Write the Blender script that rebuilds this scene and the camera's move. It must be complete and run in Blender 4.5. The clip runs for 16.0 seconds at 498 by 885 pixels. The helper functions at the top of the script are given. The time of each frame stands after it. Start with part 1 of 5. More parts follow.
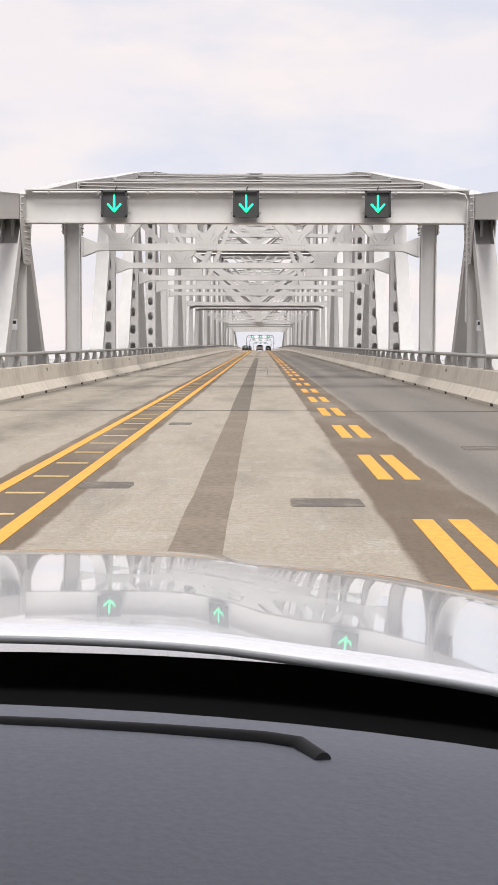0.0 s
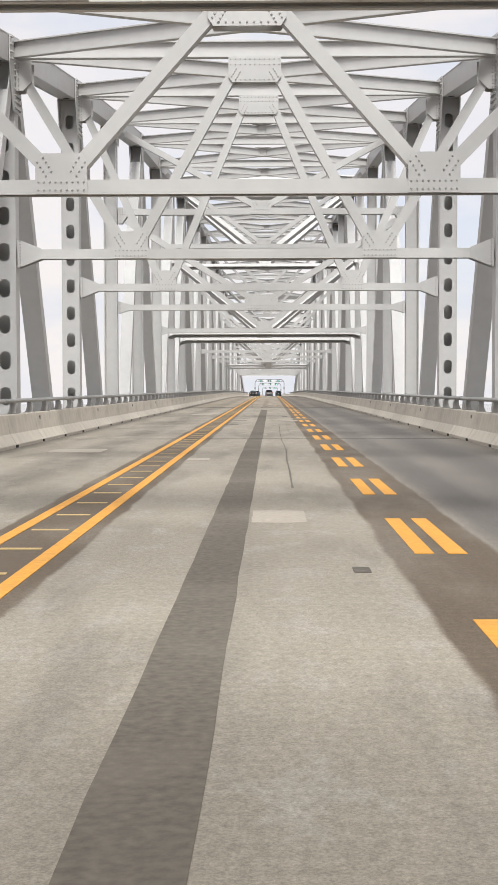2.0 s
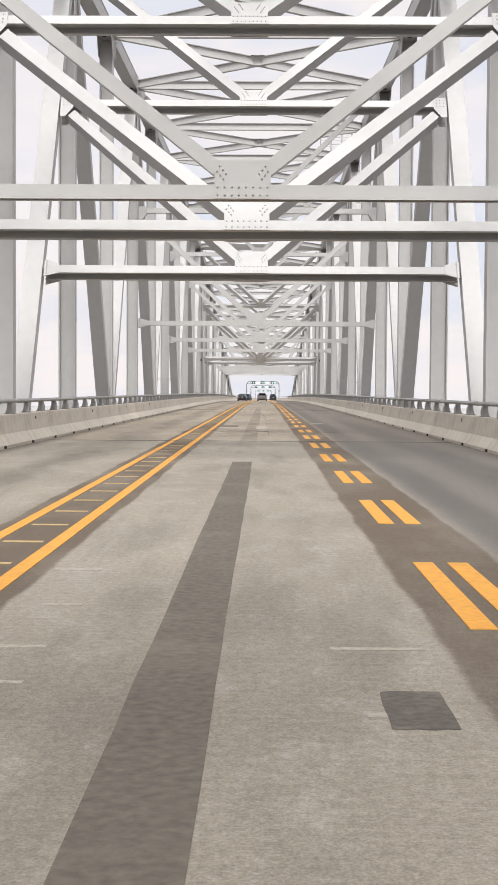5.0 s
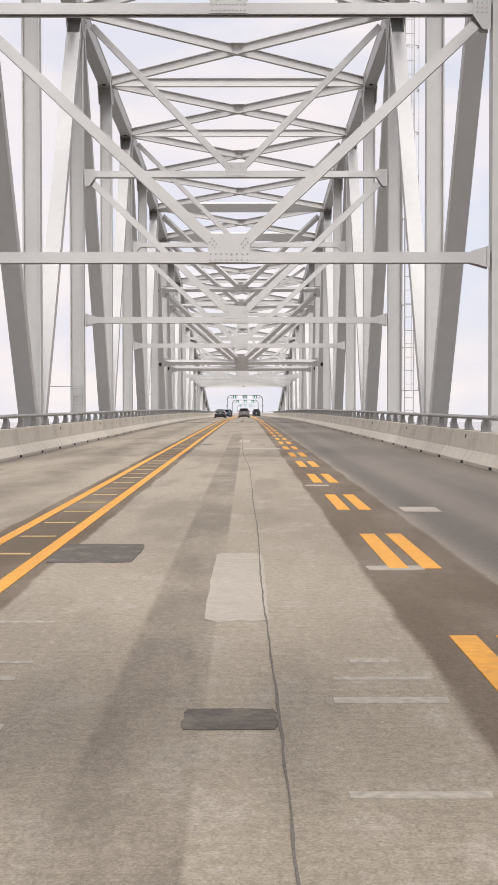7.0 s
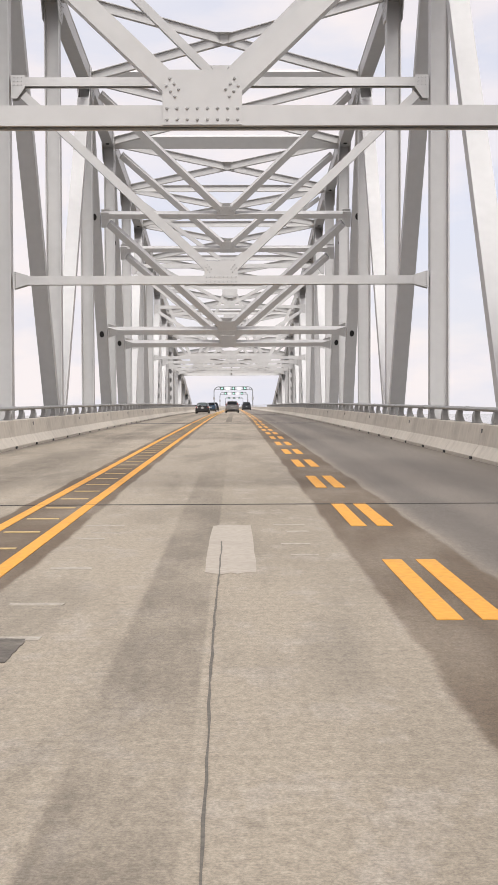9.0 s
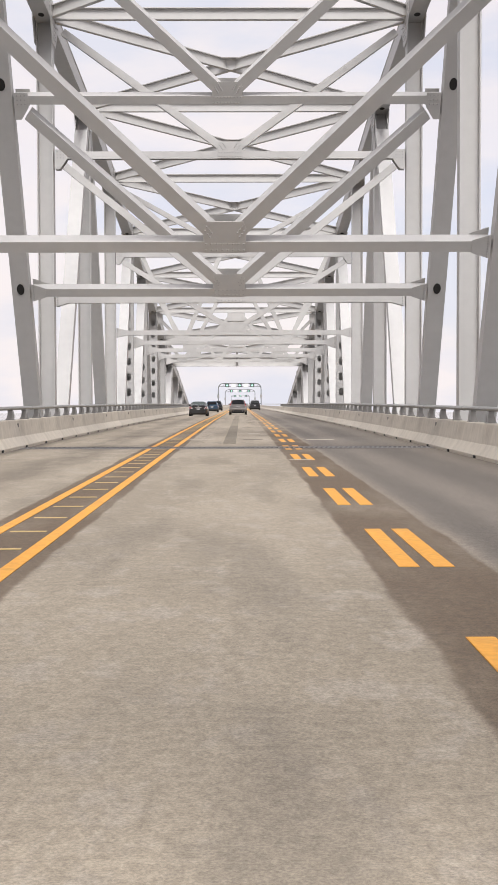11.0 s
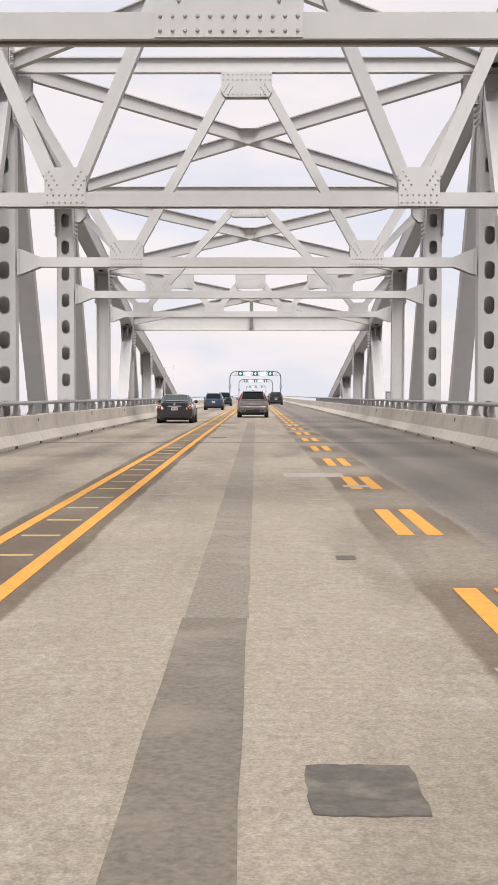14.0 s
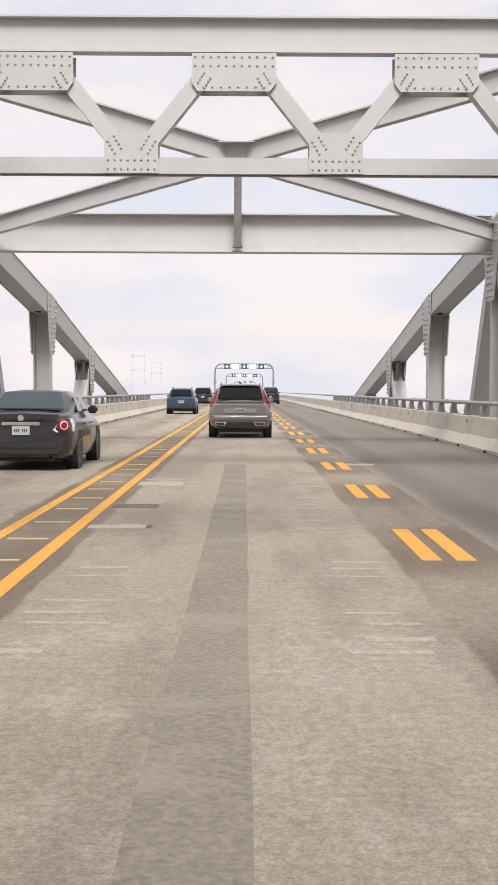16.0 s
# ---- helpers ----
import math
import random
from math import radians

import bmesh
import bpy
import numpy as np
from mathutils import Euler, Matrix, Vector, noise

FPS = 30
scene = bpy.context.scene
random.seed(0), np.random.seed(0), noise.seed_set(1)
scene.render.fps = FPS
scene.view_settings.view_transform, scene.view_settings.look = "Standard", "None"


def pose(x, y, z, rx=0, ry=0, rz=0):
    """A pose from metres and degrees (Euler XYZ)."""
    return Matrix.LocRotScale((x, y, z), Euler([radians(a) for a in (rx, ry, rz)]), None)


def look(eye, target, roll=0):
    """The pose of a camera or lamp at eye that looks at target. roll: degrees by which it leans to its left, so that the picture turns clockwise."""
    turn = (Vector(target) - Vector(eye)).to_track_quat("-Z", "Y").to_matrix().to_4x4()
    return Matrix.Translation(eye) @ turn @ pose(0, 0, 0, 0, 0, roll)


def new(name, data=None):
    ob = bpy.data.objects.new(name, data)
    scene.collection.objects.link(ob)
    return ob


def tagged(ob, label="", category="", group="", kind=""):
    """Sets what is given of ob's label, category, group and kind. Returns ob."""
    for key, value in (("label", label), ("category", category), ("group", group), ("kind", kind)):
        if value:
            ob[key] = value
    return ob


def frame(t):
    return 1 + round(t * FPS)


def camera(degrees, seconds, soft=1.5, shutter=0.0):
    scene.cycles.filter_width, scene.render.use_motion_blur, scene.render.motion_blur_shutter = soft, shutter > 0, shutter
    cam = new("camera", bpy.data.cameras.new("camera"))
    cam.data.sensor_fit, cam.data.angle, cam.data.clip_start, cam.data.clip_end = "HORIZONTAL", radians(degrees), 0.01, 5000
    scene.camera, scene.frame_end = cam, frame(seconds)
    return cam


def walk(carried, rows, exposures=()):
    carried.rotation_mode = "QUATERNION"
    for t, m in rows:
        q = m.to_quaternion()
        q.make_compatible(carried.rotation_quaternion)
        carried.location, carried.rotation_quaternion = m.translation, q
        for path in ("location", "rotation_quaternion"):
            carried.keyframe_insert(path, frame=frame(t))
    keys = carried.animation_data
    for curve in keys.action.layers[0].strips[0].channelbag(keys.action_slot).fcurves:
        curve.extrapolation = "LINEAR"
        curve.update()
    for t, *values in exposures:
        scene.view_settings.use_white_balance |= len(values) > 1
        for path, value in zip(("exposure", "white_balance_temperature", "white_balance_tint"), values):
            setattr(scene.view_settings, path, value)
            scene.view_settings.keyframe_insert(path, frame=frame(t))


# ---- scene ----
cam = camera(21.75, 16.0, soft=1.0)
PATH = [
    (0, (0.446, 0.681, 1.449), (-0.012, 50.532, -2.370), 0.14),
    (0.5, (0.443, 10.527, 1.447), (-0.029, 60.407, -1.981), 0.04),
    (1, (0.454, 20.374, 1.451), (-0.136, 70.287, -1.436), 0.24),
    (1.5, (0.436, 30.308, 1.449), (-0.289, 80.244, -0.975), 0.15),
    (2, (0.434, 40.276, 1.451), (-0.400, 90.225, -0.644), -0.10),
    (2.5, (0.407, 50.271, 1.446), (-0.454, 100.224, -0.531), -0.05),
    (3, (0.427, 60.300, 1.448), (-0.416, 110.253, -0.558), -0.05),
    (3.5, (0.436, 70.370, 1.443), (-0.359, 120.318, -0.693), 0.02),
    (4, (0.410, 80.474, 1.439), (-0.376, 130.420, -0.751), 0.07),
    (4.2, (0.437, 84.528, 1.440), (-0.317, 134.473, -0.786), 0.31),
    (6.3, (0.435, 127.190, 1.429), (0.287, 177.168, -0.027), -0.01),
    (6.5, (0.438, 131.200, 1.428), (0.372, 181.179, -0.021), -0.06),
    (7, (0.443, 141.116, 1.426), (0.549, 191.096, 0.011), -0.06),
    (7.5, (0.448, 151.046, 1.422), (0.692, 201.023, -0.085), -0.20),
    (8, (0.433, 161.087, 1.418), (0.808, 211.061, -0.159), -0.19),
    (8.5, (0.428, 171.200, 1.413), (0.904, 221.170, -0.269), -0.25),
    (9, (0.424, 181.329, 1.407), (0.967, 231.296, -0.300), -0.23),
    (9.2, (0.428, 185.386, 1.402), (1.008, 235.354, -0.270), -0.40),
    (11.3, (0.398, 228.222, 1.375), (0.611, 278.187, -0.477), -0.08),
    (11.5, (0.403, 232.322, 1.370), (0.539, 282.284, -0.577), -0.04),
    (12, (0.406, 242.608, 1.356), (0.337, 292.560, -0.841), 0.11),
    (12.5, (0.393, 252.869, 1.332), (0.164, 302.811, -1.058), 0.10),
    (13, (0.352, 263.049, 1.307), (-0.000, 312.989, -1.104), 0.07),
    (13.5, (0.311, 273.073, 1.280), (-0.038, 323.020, -1.007), -0.06),
    (14, (0.292, 282.964, 1.243), (0.003, 332.917, -0.889), 0.03),
    (14.5, (0.249, 292.797, 1.202), (0.106, 342.751, -0.931), 0.19),
    (15, (0.238, 303.000, 1.154), (0.212, 352.950, -1.047), 0.52),
    (15.5, (0.223, 313.100, 1.098), (0.328, 363.050, -1.143), 0.60),
    (16, (0.211, 323.150, 1.039), (0.374, 373.100, -1.253), 0.26),
]
walk(cam, [(t, look(eye, target, roll)) for t, eye, target, roll in PATH], [(0, 0, 6500, 10), (1, 0, 6450, 8), (2, 0, 6400, 6.5), (4.2, 0, 6400, 7), (6.3, 0, 6450, 10.5), (16, 0, 6450, 10.5)])

# ---- world and light ----
SUN_ELEVATION, SUN_AZIMUTH = 55.0, 176.0
world = bpy.data.worlds.new("sky")
scene.world = world
world.use_nodes = True
wt = world.node_tree
wt.nodes.clear()
w_out = wt.nodes.new("ShaderNodeOutputWorld")
w_bg = wt.nodes.new("ShaderNodeBackground")
w_sky = wt.nodes.new("ShaderNodeTexSky")
w_sky.sky_type = "NISHITA"
w_sky.sun_disc = False
w_sky.sun_elevation = radians(SUN_ELEVATION)
w_sky.sun_rotation = radians(SUN_AZIMUTH)
w_gain = wt.nodes.new("ShaderNodeMix")
w_gain.data_type, w_gain.blend_type = "RGBA", "MULTIPLY"
w_gain.inputs["Factor"].default_value = 1.0
w_gain.inputs["B"].default_value = (0.18, 0.155, 0.162, 1)
w_co = wt.nodes.new("ShaderNodeTexCoord")
w_map = wt.nodes.new("ShaderNodeMapping")
w_map.inputs["Scale"].default_value = (1.0, 1.0, 2.6)
w_map.inputs["Location"].default_value = (3.1, 0.4, 0.2)
w_noise = wt.nodes.new("ShaderNodeTexNoise")
w_noise.inputs["Scale"].default_value = 3.2
w_noise.inputs["Detail"].default_value = 9.0
w_noise.inputs["Roughness"].default_value = 0.55
w_ramp = wt.nodes.new("ShaderNodeValToRGB")
w_ramp.color_ramp.elements[0].position, w_ramp.color_ramp.elements[0].color = 0.36, (0.8, 0.8, 0.8, 1)
w_ramp.color_ramp.elements[1].position, w_ramp.color_ramp.elements[1].color = 0.58, (1, 1, 1, 1)
w_cloud = wt.nodes.new("ShaderNodeMix")
w_cloud.data_type = "RGBA"
w_tone = wt.nodes.new("ShaderNodeMix")
w_tone.data_type = "RGBA"
w_tone.inputs["A"].default_value = (0.80, 0.80, 0.875, 1)
w_tone.inputs["B"].default_value = (0.97, 0.895, 0.885, 1)
w_puff = wt.nodes.new("ShaderNodeTexNoise")
w_puff.inputs["Scale"].default_value = 5.0
w_puff.inputs["Detail"].default_value = 8.0
w_puff_ramp = wt.nodes.new("ShaderNodeMapRange")
w_puff_ramp.inputs["From Min"].default_value, w_puff_ramp.inputs["From Max"].default_value = 0.42, 0.56
wt.links.new(w_map.outputs["Vector"], w_puff.inputs["Vector"])
wt.links.new(w_puff.outputs["Fac"], w_puff_ramp.inputs["Value"])
wt.links.new(w_puff_ramp.outputs["Result"], w_tone.inputs["Factor"])
wt.links.new(w_tone.outputs["Result"], w_cloud.inputs["B"])
wt.links.new(w_co.outputs["Generated"], w_map.inputs["Vector"])
wt.links.new(w_map.outputs["Vector"], w_noise.inputs["Vector"])
wt.links.new(w_noise.outputs["Fac"], w_ramp.inputs["Fac"])
wt.links.new(w_sky.outputs["Color"], w_gain.inputs["A"])
wt.links.new(w_gain.outputs["Result"], w_cloud.inputs["A"])
w_split = wt.nodes.new("ShaderNodeSeparateXYZ")
w_low = wt.nodes.new("ShaderNodeMapRange")
w_low.inputs["From Min"].default_value, w_low.inputs["From Max"].default_value = 0.03, 0.16
w_low.inputs["To Min"].default_value, w_low.inputs["To Max"].default_value = 1.0, 0.0
w_max = wt.nodes.new("ShaderNodeMath")
w_max.operation = "MAXIMUM"
wt.links.new(w_co.outputs["Generated"], w_split.inputs["Vector"])
wt.links.new(w_split.outputs["Z"], w_low.inputs["Value"])
wt.links.new(w_low.outputs["Result"], w_max.inputs[0])
wt.links.new(w_ramp.outputs["Color"], w_max.inputs[1])
wt.links.new(w_max.outputs[0], w_cloud.inputs["Factor"])
wt.links.new(w_cloud.outputs["Result"], w_bg.inputs["Color"])
wt.links.new(w_bg.outputs["Background"], w_out.inputs["Surface"])
w_bg.inputs["Strength"].default_value = 1.0

sun = new("sun", bpy.data.lights.new("sun", "SUN"))
sun.data.energy = 4.75
sun.data.angle = radians(24)
sun.data.color = (1.0, 0.985, 0.975)
sun.rotation_euler = (radians(90 - SUN_ELEVATION), 0, radians(180 - SUN_AZIMUTH))


# ---- materials ----
def material(name, color, rough=0.6, metal=0.0, vary=0.12, grain=8.0, stain=0.0, stain_color=(0.1, 0.09, 0.08), stain_scale=0.6, bump=0.0, coat=0.0, per_object=0.0, streak=1.0):
    """A painted, cast or moulded surface: fine grain, broad stains and a little relief in metres of the object."""
    mat = bpy.data.materials.new(name)
    mat.use_nodes = True
    nt = mat.node_tree
    bsdf = nt.nodes["Principled BSDF"]
    bsdf.inputs["Roughness"].default_value = rough
    bsdf.inputs["Metallic"].default_value = metal
    bsdf.inputs["Coat Weight"].default_value = coat
    co = nt.nodes.new("ShaderNodeTexCoord")
    mapping = nt.nodes.new("ShaderNodeMapping")
    mapping.inputs["Scale"].default_value = (1, 1, streak)
    nt.links.new(co.outputs["Object"], mapping.inputs["Vector"])
    fine = nt.nodes.new("ShaderNodeTexNoise")
    fine.inputs["Scale"].default_value = grain
    fine.inputs["Detail"].default_value = 6
    nt.links.new(mapping.outputs["Vector"], fine.inputs["Vector"])
    shade = nt.nodes.new("ShaderNodeMapRange")
    shade.inputs["From Min"].default_value, shade.inputs["From Max"].default_value = 0.3, 0.7
    shade.inputs["To Min"].default_value, shade.inputs["To Max"].default_value = 1 - vary, 1 + vary * 0.6
    nt.links.new(fine.outputs["Fac"], shade.inputs["Value"])
    mul = nt.nodes.new("ShaderNodeMix")
    mul.data_type, mul.blend_type = "RGBA", "MULTIPLY"
    mul.inputs["Factor"].default_value = 1
    mul.inputs["A"].default_value = (*color, 1)
    nt.links.new(shade.outputs["Result"], mul.inputs["B"])
    last = mul.outputs["Result"]
    if stain:
        broad = nt.nodes.new("ShaderNodeTexNoise")
        broad.inputs["Scale"].default_value = stain_scale
        broad.inputs["Detail"].default_value = 5
        broad.inputs["Roughness"].default_value = 0.65
        nt.links.new(mapping.outputs["Vector"], broad.inputs["Vector"])
        reach = nt.nodes.new("ShaderNodeMapRange")
        reach.inputs["From Min"].default_value, reach.inputs["From Max"].default_value = 0.5, 0.72
        reach.inputs["To Max"].default_value = stain
        nt.links.new(broad.outputs["Fac"], reach.inputs["Value"])
        mix = nt.nodes.new("ShaderNodeMix")
        mix.data_type = "RGBA"
        mix.inputs["B"].default_value = (*stain_color, 1)
        nt.links.new(reach.outputs["Result"], mix.inputs["Factor"])
        nt.links.new(last, mix.inputs["A"])
        last = mix.outputs["Result"]
    if per_object:
        info = nt.nodes.new("ShaderNodeObjectInfo")
        spread = nt.nodes.new("ShaderNodeMapRange")
        spread.inputs["To Min"].default_value, spread.inputs["To Max"].default_value = 1 - per_object, 1 + per_object
        nt.links.new(info.outputs["Random"], spread.inputs["Value"])
        vary_mix = nt.nodes.new("ShaderNodeMix")
        vary_mix.data_type, vary_mix.blend_type = "RGBA", "MULTIPLY"
        vary_mix.inputs["Factor"].default_value = 1
        nt.links.new(last, vary_mix.inputs["A"])
        nt.links.new(spread.outputs["Result"], vary_mix.inputs["B"])
        last = vary_mix.outputs["Result"]
    nt.links.new(last, bsdf.inputs["Base Color"])
    if bump:
        relief = nt.nodes.new("ShaderNodeBump")
        relief.inputs["Strength"].default_value = bump
        relief.inputs["Distance"].default_value = 0.02
        nt.links.new(fine.outputs["Fac"], relief.inputs["Height"])
        nt.links.new(relief.outputs["Normal"], bsdf.inputs["Normal"])
    return mat


def glowing(name, color, strength):
    mat = bpy.data.materials.new(name)
    mat.use_nodes = True
    bsdf = mat.node_tree.nodes["Principled BSDF"]
    bsdf.inputs["Base Color"].default_value = (*color, 1)
    bsdf.inputs["Emission Color"].default_value = (*color, 1)
    bsdf.inputs["Emission Strength"].default_value = strength
    return mat


STEEL = material("aluminium_grey_bridge_paint", (0.49, 0.476, 0.456), 0.5, 0.0, 0.04, 3.0, 0.2, (0.375, 0.36, 0.336), 0.25, per_object=0.035)
# much darker than the truss paint, with paler blotches
DARK_STEEL = material("dark_grey_steel", (0.15, 0.14, 0.13), 0.6, 0, 0.2, 9.0, 0.4, (0.22, 0.2, 0.18), 1.5)
# truss paint made darker, so the heads carry their shadow side in the colour
BOLT = material("shaded_bolt_heads", (0.37, 0.36, 0.345), 0.55, 0, 0.15, 40.0)
RAIL = material("weathered_aluminium_rail", (0.33, 0.325, 0.31), 0.45, 0.3, 0.12, 6.0, 0.3, (0.22, 0.2112, 0.1936), 1.2)
RAIL_POST = material("grey_cast_rail_post", (0.31, 0.302, 0.285), 0.5, 0.15, 0.12, 8.0, 0.3, (0.16, 0.15, 0.135), 1.5)
BARRIER = material("cast_concrete_barrier", (0.54, 0.488, 0.41), 0.85, 0, 0.10, 5.0, 0.6, (0.30, 0.26, 0.205), 1.3, 0.4, per_object=0.06, streak=0.6)
# near-black colour standing for the shade inside holes, drains and gaps
OPENING_SHADE = material("dark_opening_shade", (0.02, 0.018, 0.016), 0.9)
YELLOW = material("worn_yellow_road_paint", (0.66, 0.31, 0.043), 0.7, 0, 0.14, 14.0, 0.35, (0.2992, 0.1936, 0.0704), 3.0, 0.2)
PALE_YELLOW = material("faded_yellow_road_paint", (0.494, 0.3515, 0.152), 0.75, 0, 0.18, 14.0, 0.4, (0.399, 0.3135, 0.171), 3.0)
TAR = material("dark_overlay_strip", (0.122, 0.104, 0.081), 0.9, 0, 0.3, 16.0, 0.7, (0.178, 0.153, 0.12), 0.7, 0.4)
TAR_PALE = material("bleached_overlay_strip", (0.165, 0.134, 0.10), 0.9, 0, 0.3, 16.0, 0.7, (0.23, 0.19, 0.143), 0.7, 0.4)
TAR_WORN = material("worn_overlay_strip", (0.17, 0.145, 0.11), 0.9, 0, 0.3, 30.0, 0.8, (0.255, 0.22, 0.17), 1.6, 0.5)
TAR_FAINT = material("scrubbed_overlay_strip", (0.225, 0.194, 0.15), 0.9, 0, 0.3, 30.0, 0.9, (0.29, 0.252, 0.197), 1.6, 0.5)
PATCH_DARK = material("dark_asphalt_patch", (0.105, 0.091, 0.075), 0.9, 0, 0.25, 20.0, 0.8, (0.22, 0.193, 0.155), 3.5, 0.5)
PATCH_LIGHT = material("pale_mortar_patch", (0.37, 0.325, 0.268), 0.85, 0, 0.14, 16.0, 0.5, (0.275, 0.242, 0.20), 2.0, 0.3)
JOINT = material("rubber_expansion_joint", (0.06, 0.055, 0.05), 0.8, 0, 0.2, 20.0)
BLACK = material("black_plastic", (0.012, 0.012, 0.013), 0.55, 0, 0.1, 20.0)
SIGNAL = material("weathered_black_signal_case", (0.035, 0.035, 0.035), 0.5, 0, 0.2, 12.0)
GREEN = glowing("green_signal_lamp", (0.01, 0.80, 0.36), 0.95)
CABLE = material("grey_conduit", (0.42, 0.41, 0.40), 0.5)
SIGN_WHITE = material("white_enamel_sign", (0.8, 0.8, 0.8), 0.5)


def concrete_deck():
    """Weathered lanes: pale concrete, browned strips where old lane paint was ground off, a darker asphalt-filmed lane."""
    mat = bpy.data.materials.new("weathered_concrete_deck")
    mat.use_nodes = True
    nt = mat.node_tree
    bsdf = nt.nodes["Principled BSDF"]
    bsdf.inputs["Roughness"].default_value = 0.85
    co = nt.nodes.new("ShaderNodeTexCoord")
    split = nt.nodes.new("ShaderNodeSeparateXYZ")
    nt.links.new(co.outputs["Object"], split.inputs["Vector"])

    def noise_at(scale, detail, stretch=(1, 1, 1), rough=0.6):
        m = nt.nodes.new("ShaderNodeMapping")
        m.inputs["Scale"].default_value = stretch
        nt.links.new(co.outputs["Object"], m.inputs["Vector"])
        n = nt.nodes.new("ShaderNodeTexNoise")
        n.inputs["Scale"].default_value = scale
        n.inputs["Detail"].default_value = detail
        n.inputs["Roughness"].default_value = rough
        nt.links.new(m.outputs["Vector"], n.inputs["Vector"])
        return n.outputs["Fac"]

    def math_node(op, a, b=None):
        n = nt.nodes.new("ShaderNodeMath")
        n.operation = op
        for i, v in enumerate((a, b)):
            if v is None:
                continue
            if isinstance(v, (int, float)):
                n.inputs[i].default_value = v
            else:
                nt.links.new(v, n.inputs[i])
        return n.outputs[0]

    def ramp_of(value, a, b, lo=0.0, hi=1.0):
        n = nt.nodes.new("ShaderNodeMapRange")
        n.interpolation_type = "SMOOTHSTEP"
        n.inputs["From Min"].default_value, n.inputs["From Max"].default_value = a, b
        n.inputs["To Min"].default_value, n.inputs["To Max"].default_value = lo, hi
        nt.links.new(value, n.inputs["Value"])
        return n.outputs["Result"]

    def blend(a, b, fac):
        n = nt.nodes.new("ShaderNodeMix")
        n.data_type = "RGBA"
        for key, v in (("A", a), ("B", b), ("Factor", fac)):
            if isinstance(v, tuple):
                n.inputs[key].default_value = (*v, 1)
            elif isinstance(v, float):
                n.inputs[key].default_value = v
            else:
                nt.links.new(v, n.inputs[key])
        return n.outputs["Result"]

    x = split.outputs["X"]
    wob = math_node("MULTIPLY", math_node("SUBTRACT", noise_at(1.3, 6, (1, 0.35, 1)), 0.5), 0.2)
    xw = math_node("ADD", x, wob)

    def band(lo, hi, soft=0.06):
        return math_node("MULTIPLY", ramp_of(xw, lo - soft, lo + soft), ramp_of(xw, hi - soft, hi + soft, 1.0, 0.0))

    broad = noise_at(0.35, 6, (1, 0.25, 1))
    col = blend((0.3121, 0.2756, 0.2196), (0.255, 0.2236, 0.176), ramp_of(broad, 0.42, 0.66))
    col = blend(col, (0.3388, 0.3062, 0.2609), math_node("MULTIPLY", ramp_of(noise_at(2.6, 6, (1, 0.5, 1), 0.7), 0.5, 0.64), 0.7))
    col = blend(col, (0.1904, 0.1646, 0.1285), math_node("MULTIPLY", ramp_of(noise_at(7.0, 5, (1, 0.6, 1), 0.75), 0.56, 0.7), 0.45))
    col = blend(col, (0.1865, 0.1646, 0.1324), math_node("MULTIPLY", ramp_of(noise_at(1.1, 7, (1, 0.18, 1)), 0.48, 0.66), 0.6))
    # darker lane by the kerb, with two worn wheel tracks
    lane = band(2.45, 5.6, 0.25)
    col = blend(col, (0.161, 0.1444, 0.1264), math_node("MULTIPLY", lane, 0.88))
    track = math_node("MAXIMUM", band(3.9, 4.9, 0.35), band(2.6, 3.2, 0.2))
    col = blend(col, (0.0853, 0.0766, 0.0676), math_node("MULTIPLY", math_node("MULTIPLY", track, 0.65), ramp_of(noise_at(0.3, 4, (1, 0.12, 1)), 0.3, 0.6)))
    # browned strips below the lane lines
    strip = math_node("MAXIMUM", band(-2.36, -1.28, 0.03), band(1.46, 2.44, 0.035))
    # on the far half the brown survives mainly round the dashes
    wave = math_node("COSINE", math_node("MULTIPLY", math_node("SUBTRACT", split.outputs["Y"], 9.1), 2 * math.pi / 6.262))
    keep = math_node("MAXIMUM", ramp_of(wave, -0.9, 0.5, 0.3, 0.85), ramp_of(split.outputs["Y"], 268.0, 300.0, 1.0, 0.0))
    keep = math_node("MAXIMUM", keep, math_node("MULTIPLY", ramp_of(x, -0.5, 0.0, 1.0, 0.0), ramp_of(split.outputs["Y"], 318.0, 345.0, 1.0, 0.6)))
    strip = math_node("MULTIPLY", strip, keep)
    col = blend(col, (0.1061, 0.0761, 0.049), math_node("MULTIPLY", strip, ramp_of(noise_at(0.8, 5, (1, 0.3, 1)), 0.25, 0.6, 0.5, 0.93)))
    # faint oil film along the middle of each lane
    film = math_node("MULTIPLY", ramp_of(x, -0.26, -0.2), ramp_of(x, 0.23, 0.26, 1.0, 0.0))
    film = math_node("MULTIPLY", film, math_node("MULTIPLY", ramp_of(split.outputs["Y"], 134.0, 142.0), ramp_of(split.outputs["Y"], 196.0, 215.0, 1.0, 0.0)))
    oil = math_node("MAXIMUM", film, band(-4.1, -3.2, 0.35))
    col = blend(col, (0.15, 0.129, 0.102), math_node("MULTIPLY", oil, ramp_of(noise_at(0.9, 7, (1, 0.3, 1), 0.7), 0.34, 0.62, 0.1, 0.8)))
    # grit at the foot of the barriers
    grit = math_node("MAXIMUM", ramp_of(xw, 5.25, 5.75), ramp_of(xw, -5.75, -5.25, 1.0, 0.0))
    col = blend(col, (0.099, 0.0858, 0.0701), math_node("MULTIPLY", grit, 0.75))
    # the spans past the first joints are a little warmer
    warm = nt.nodes.new("ShaderNodeMix")
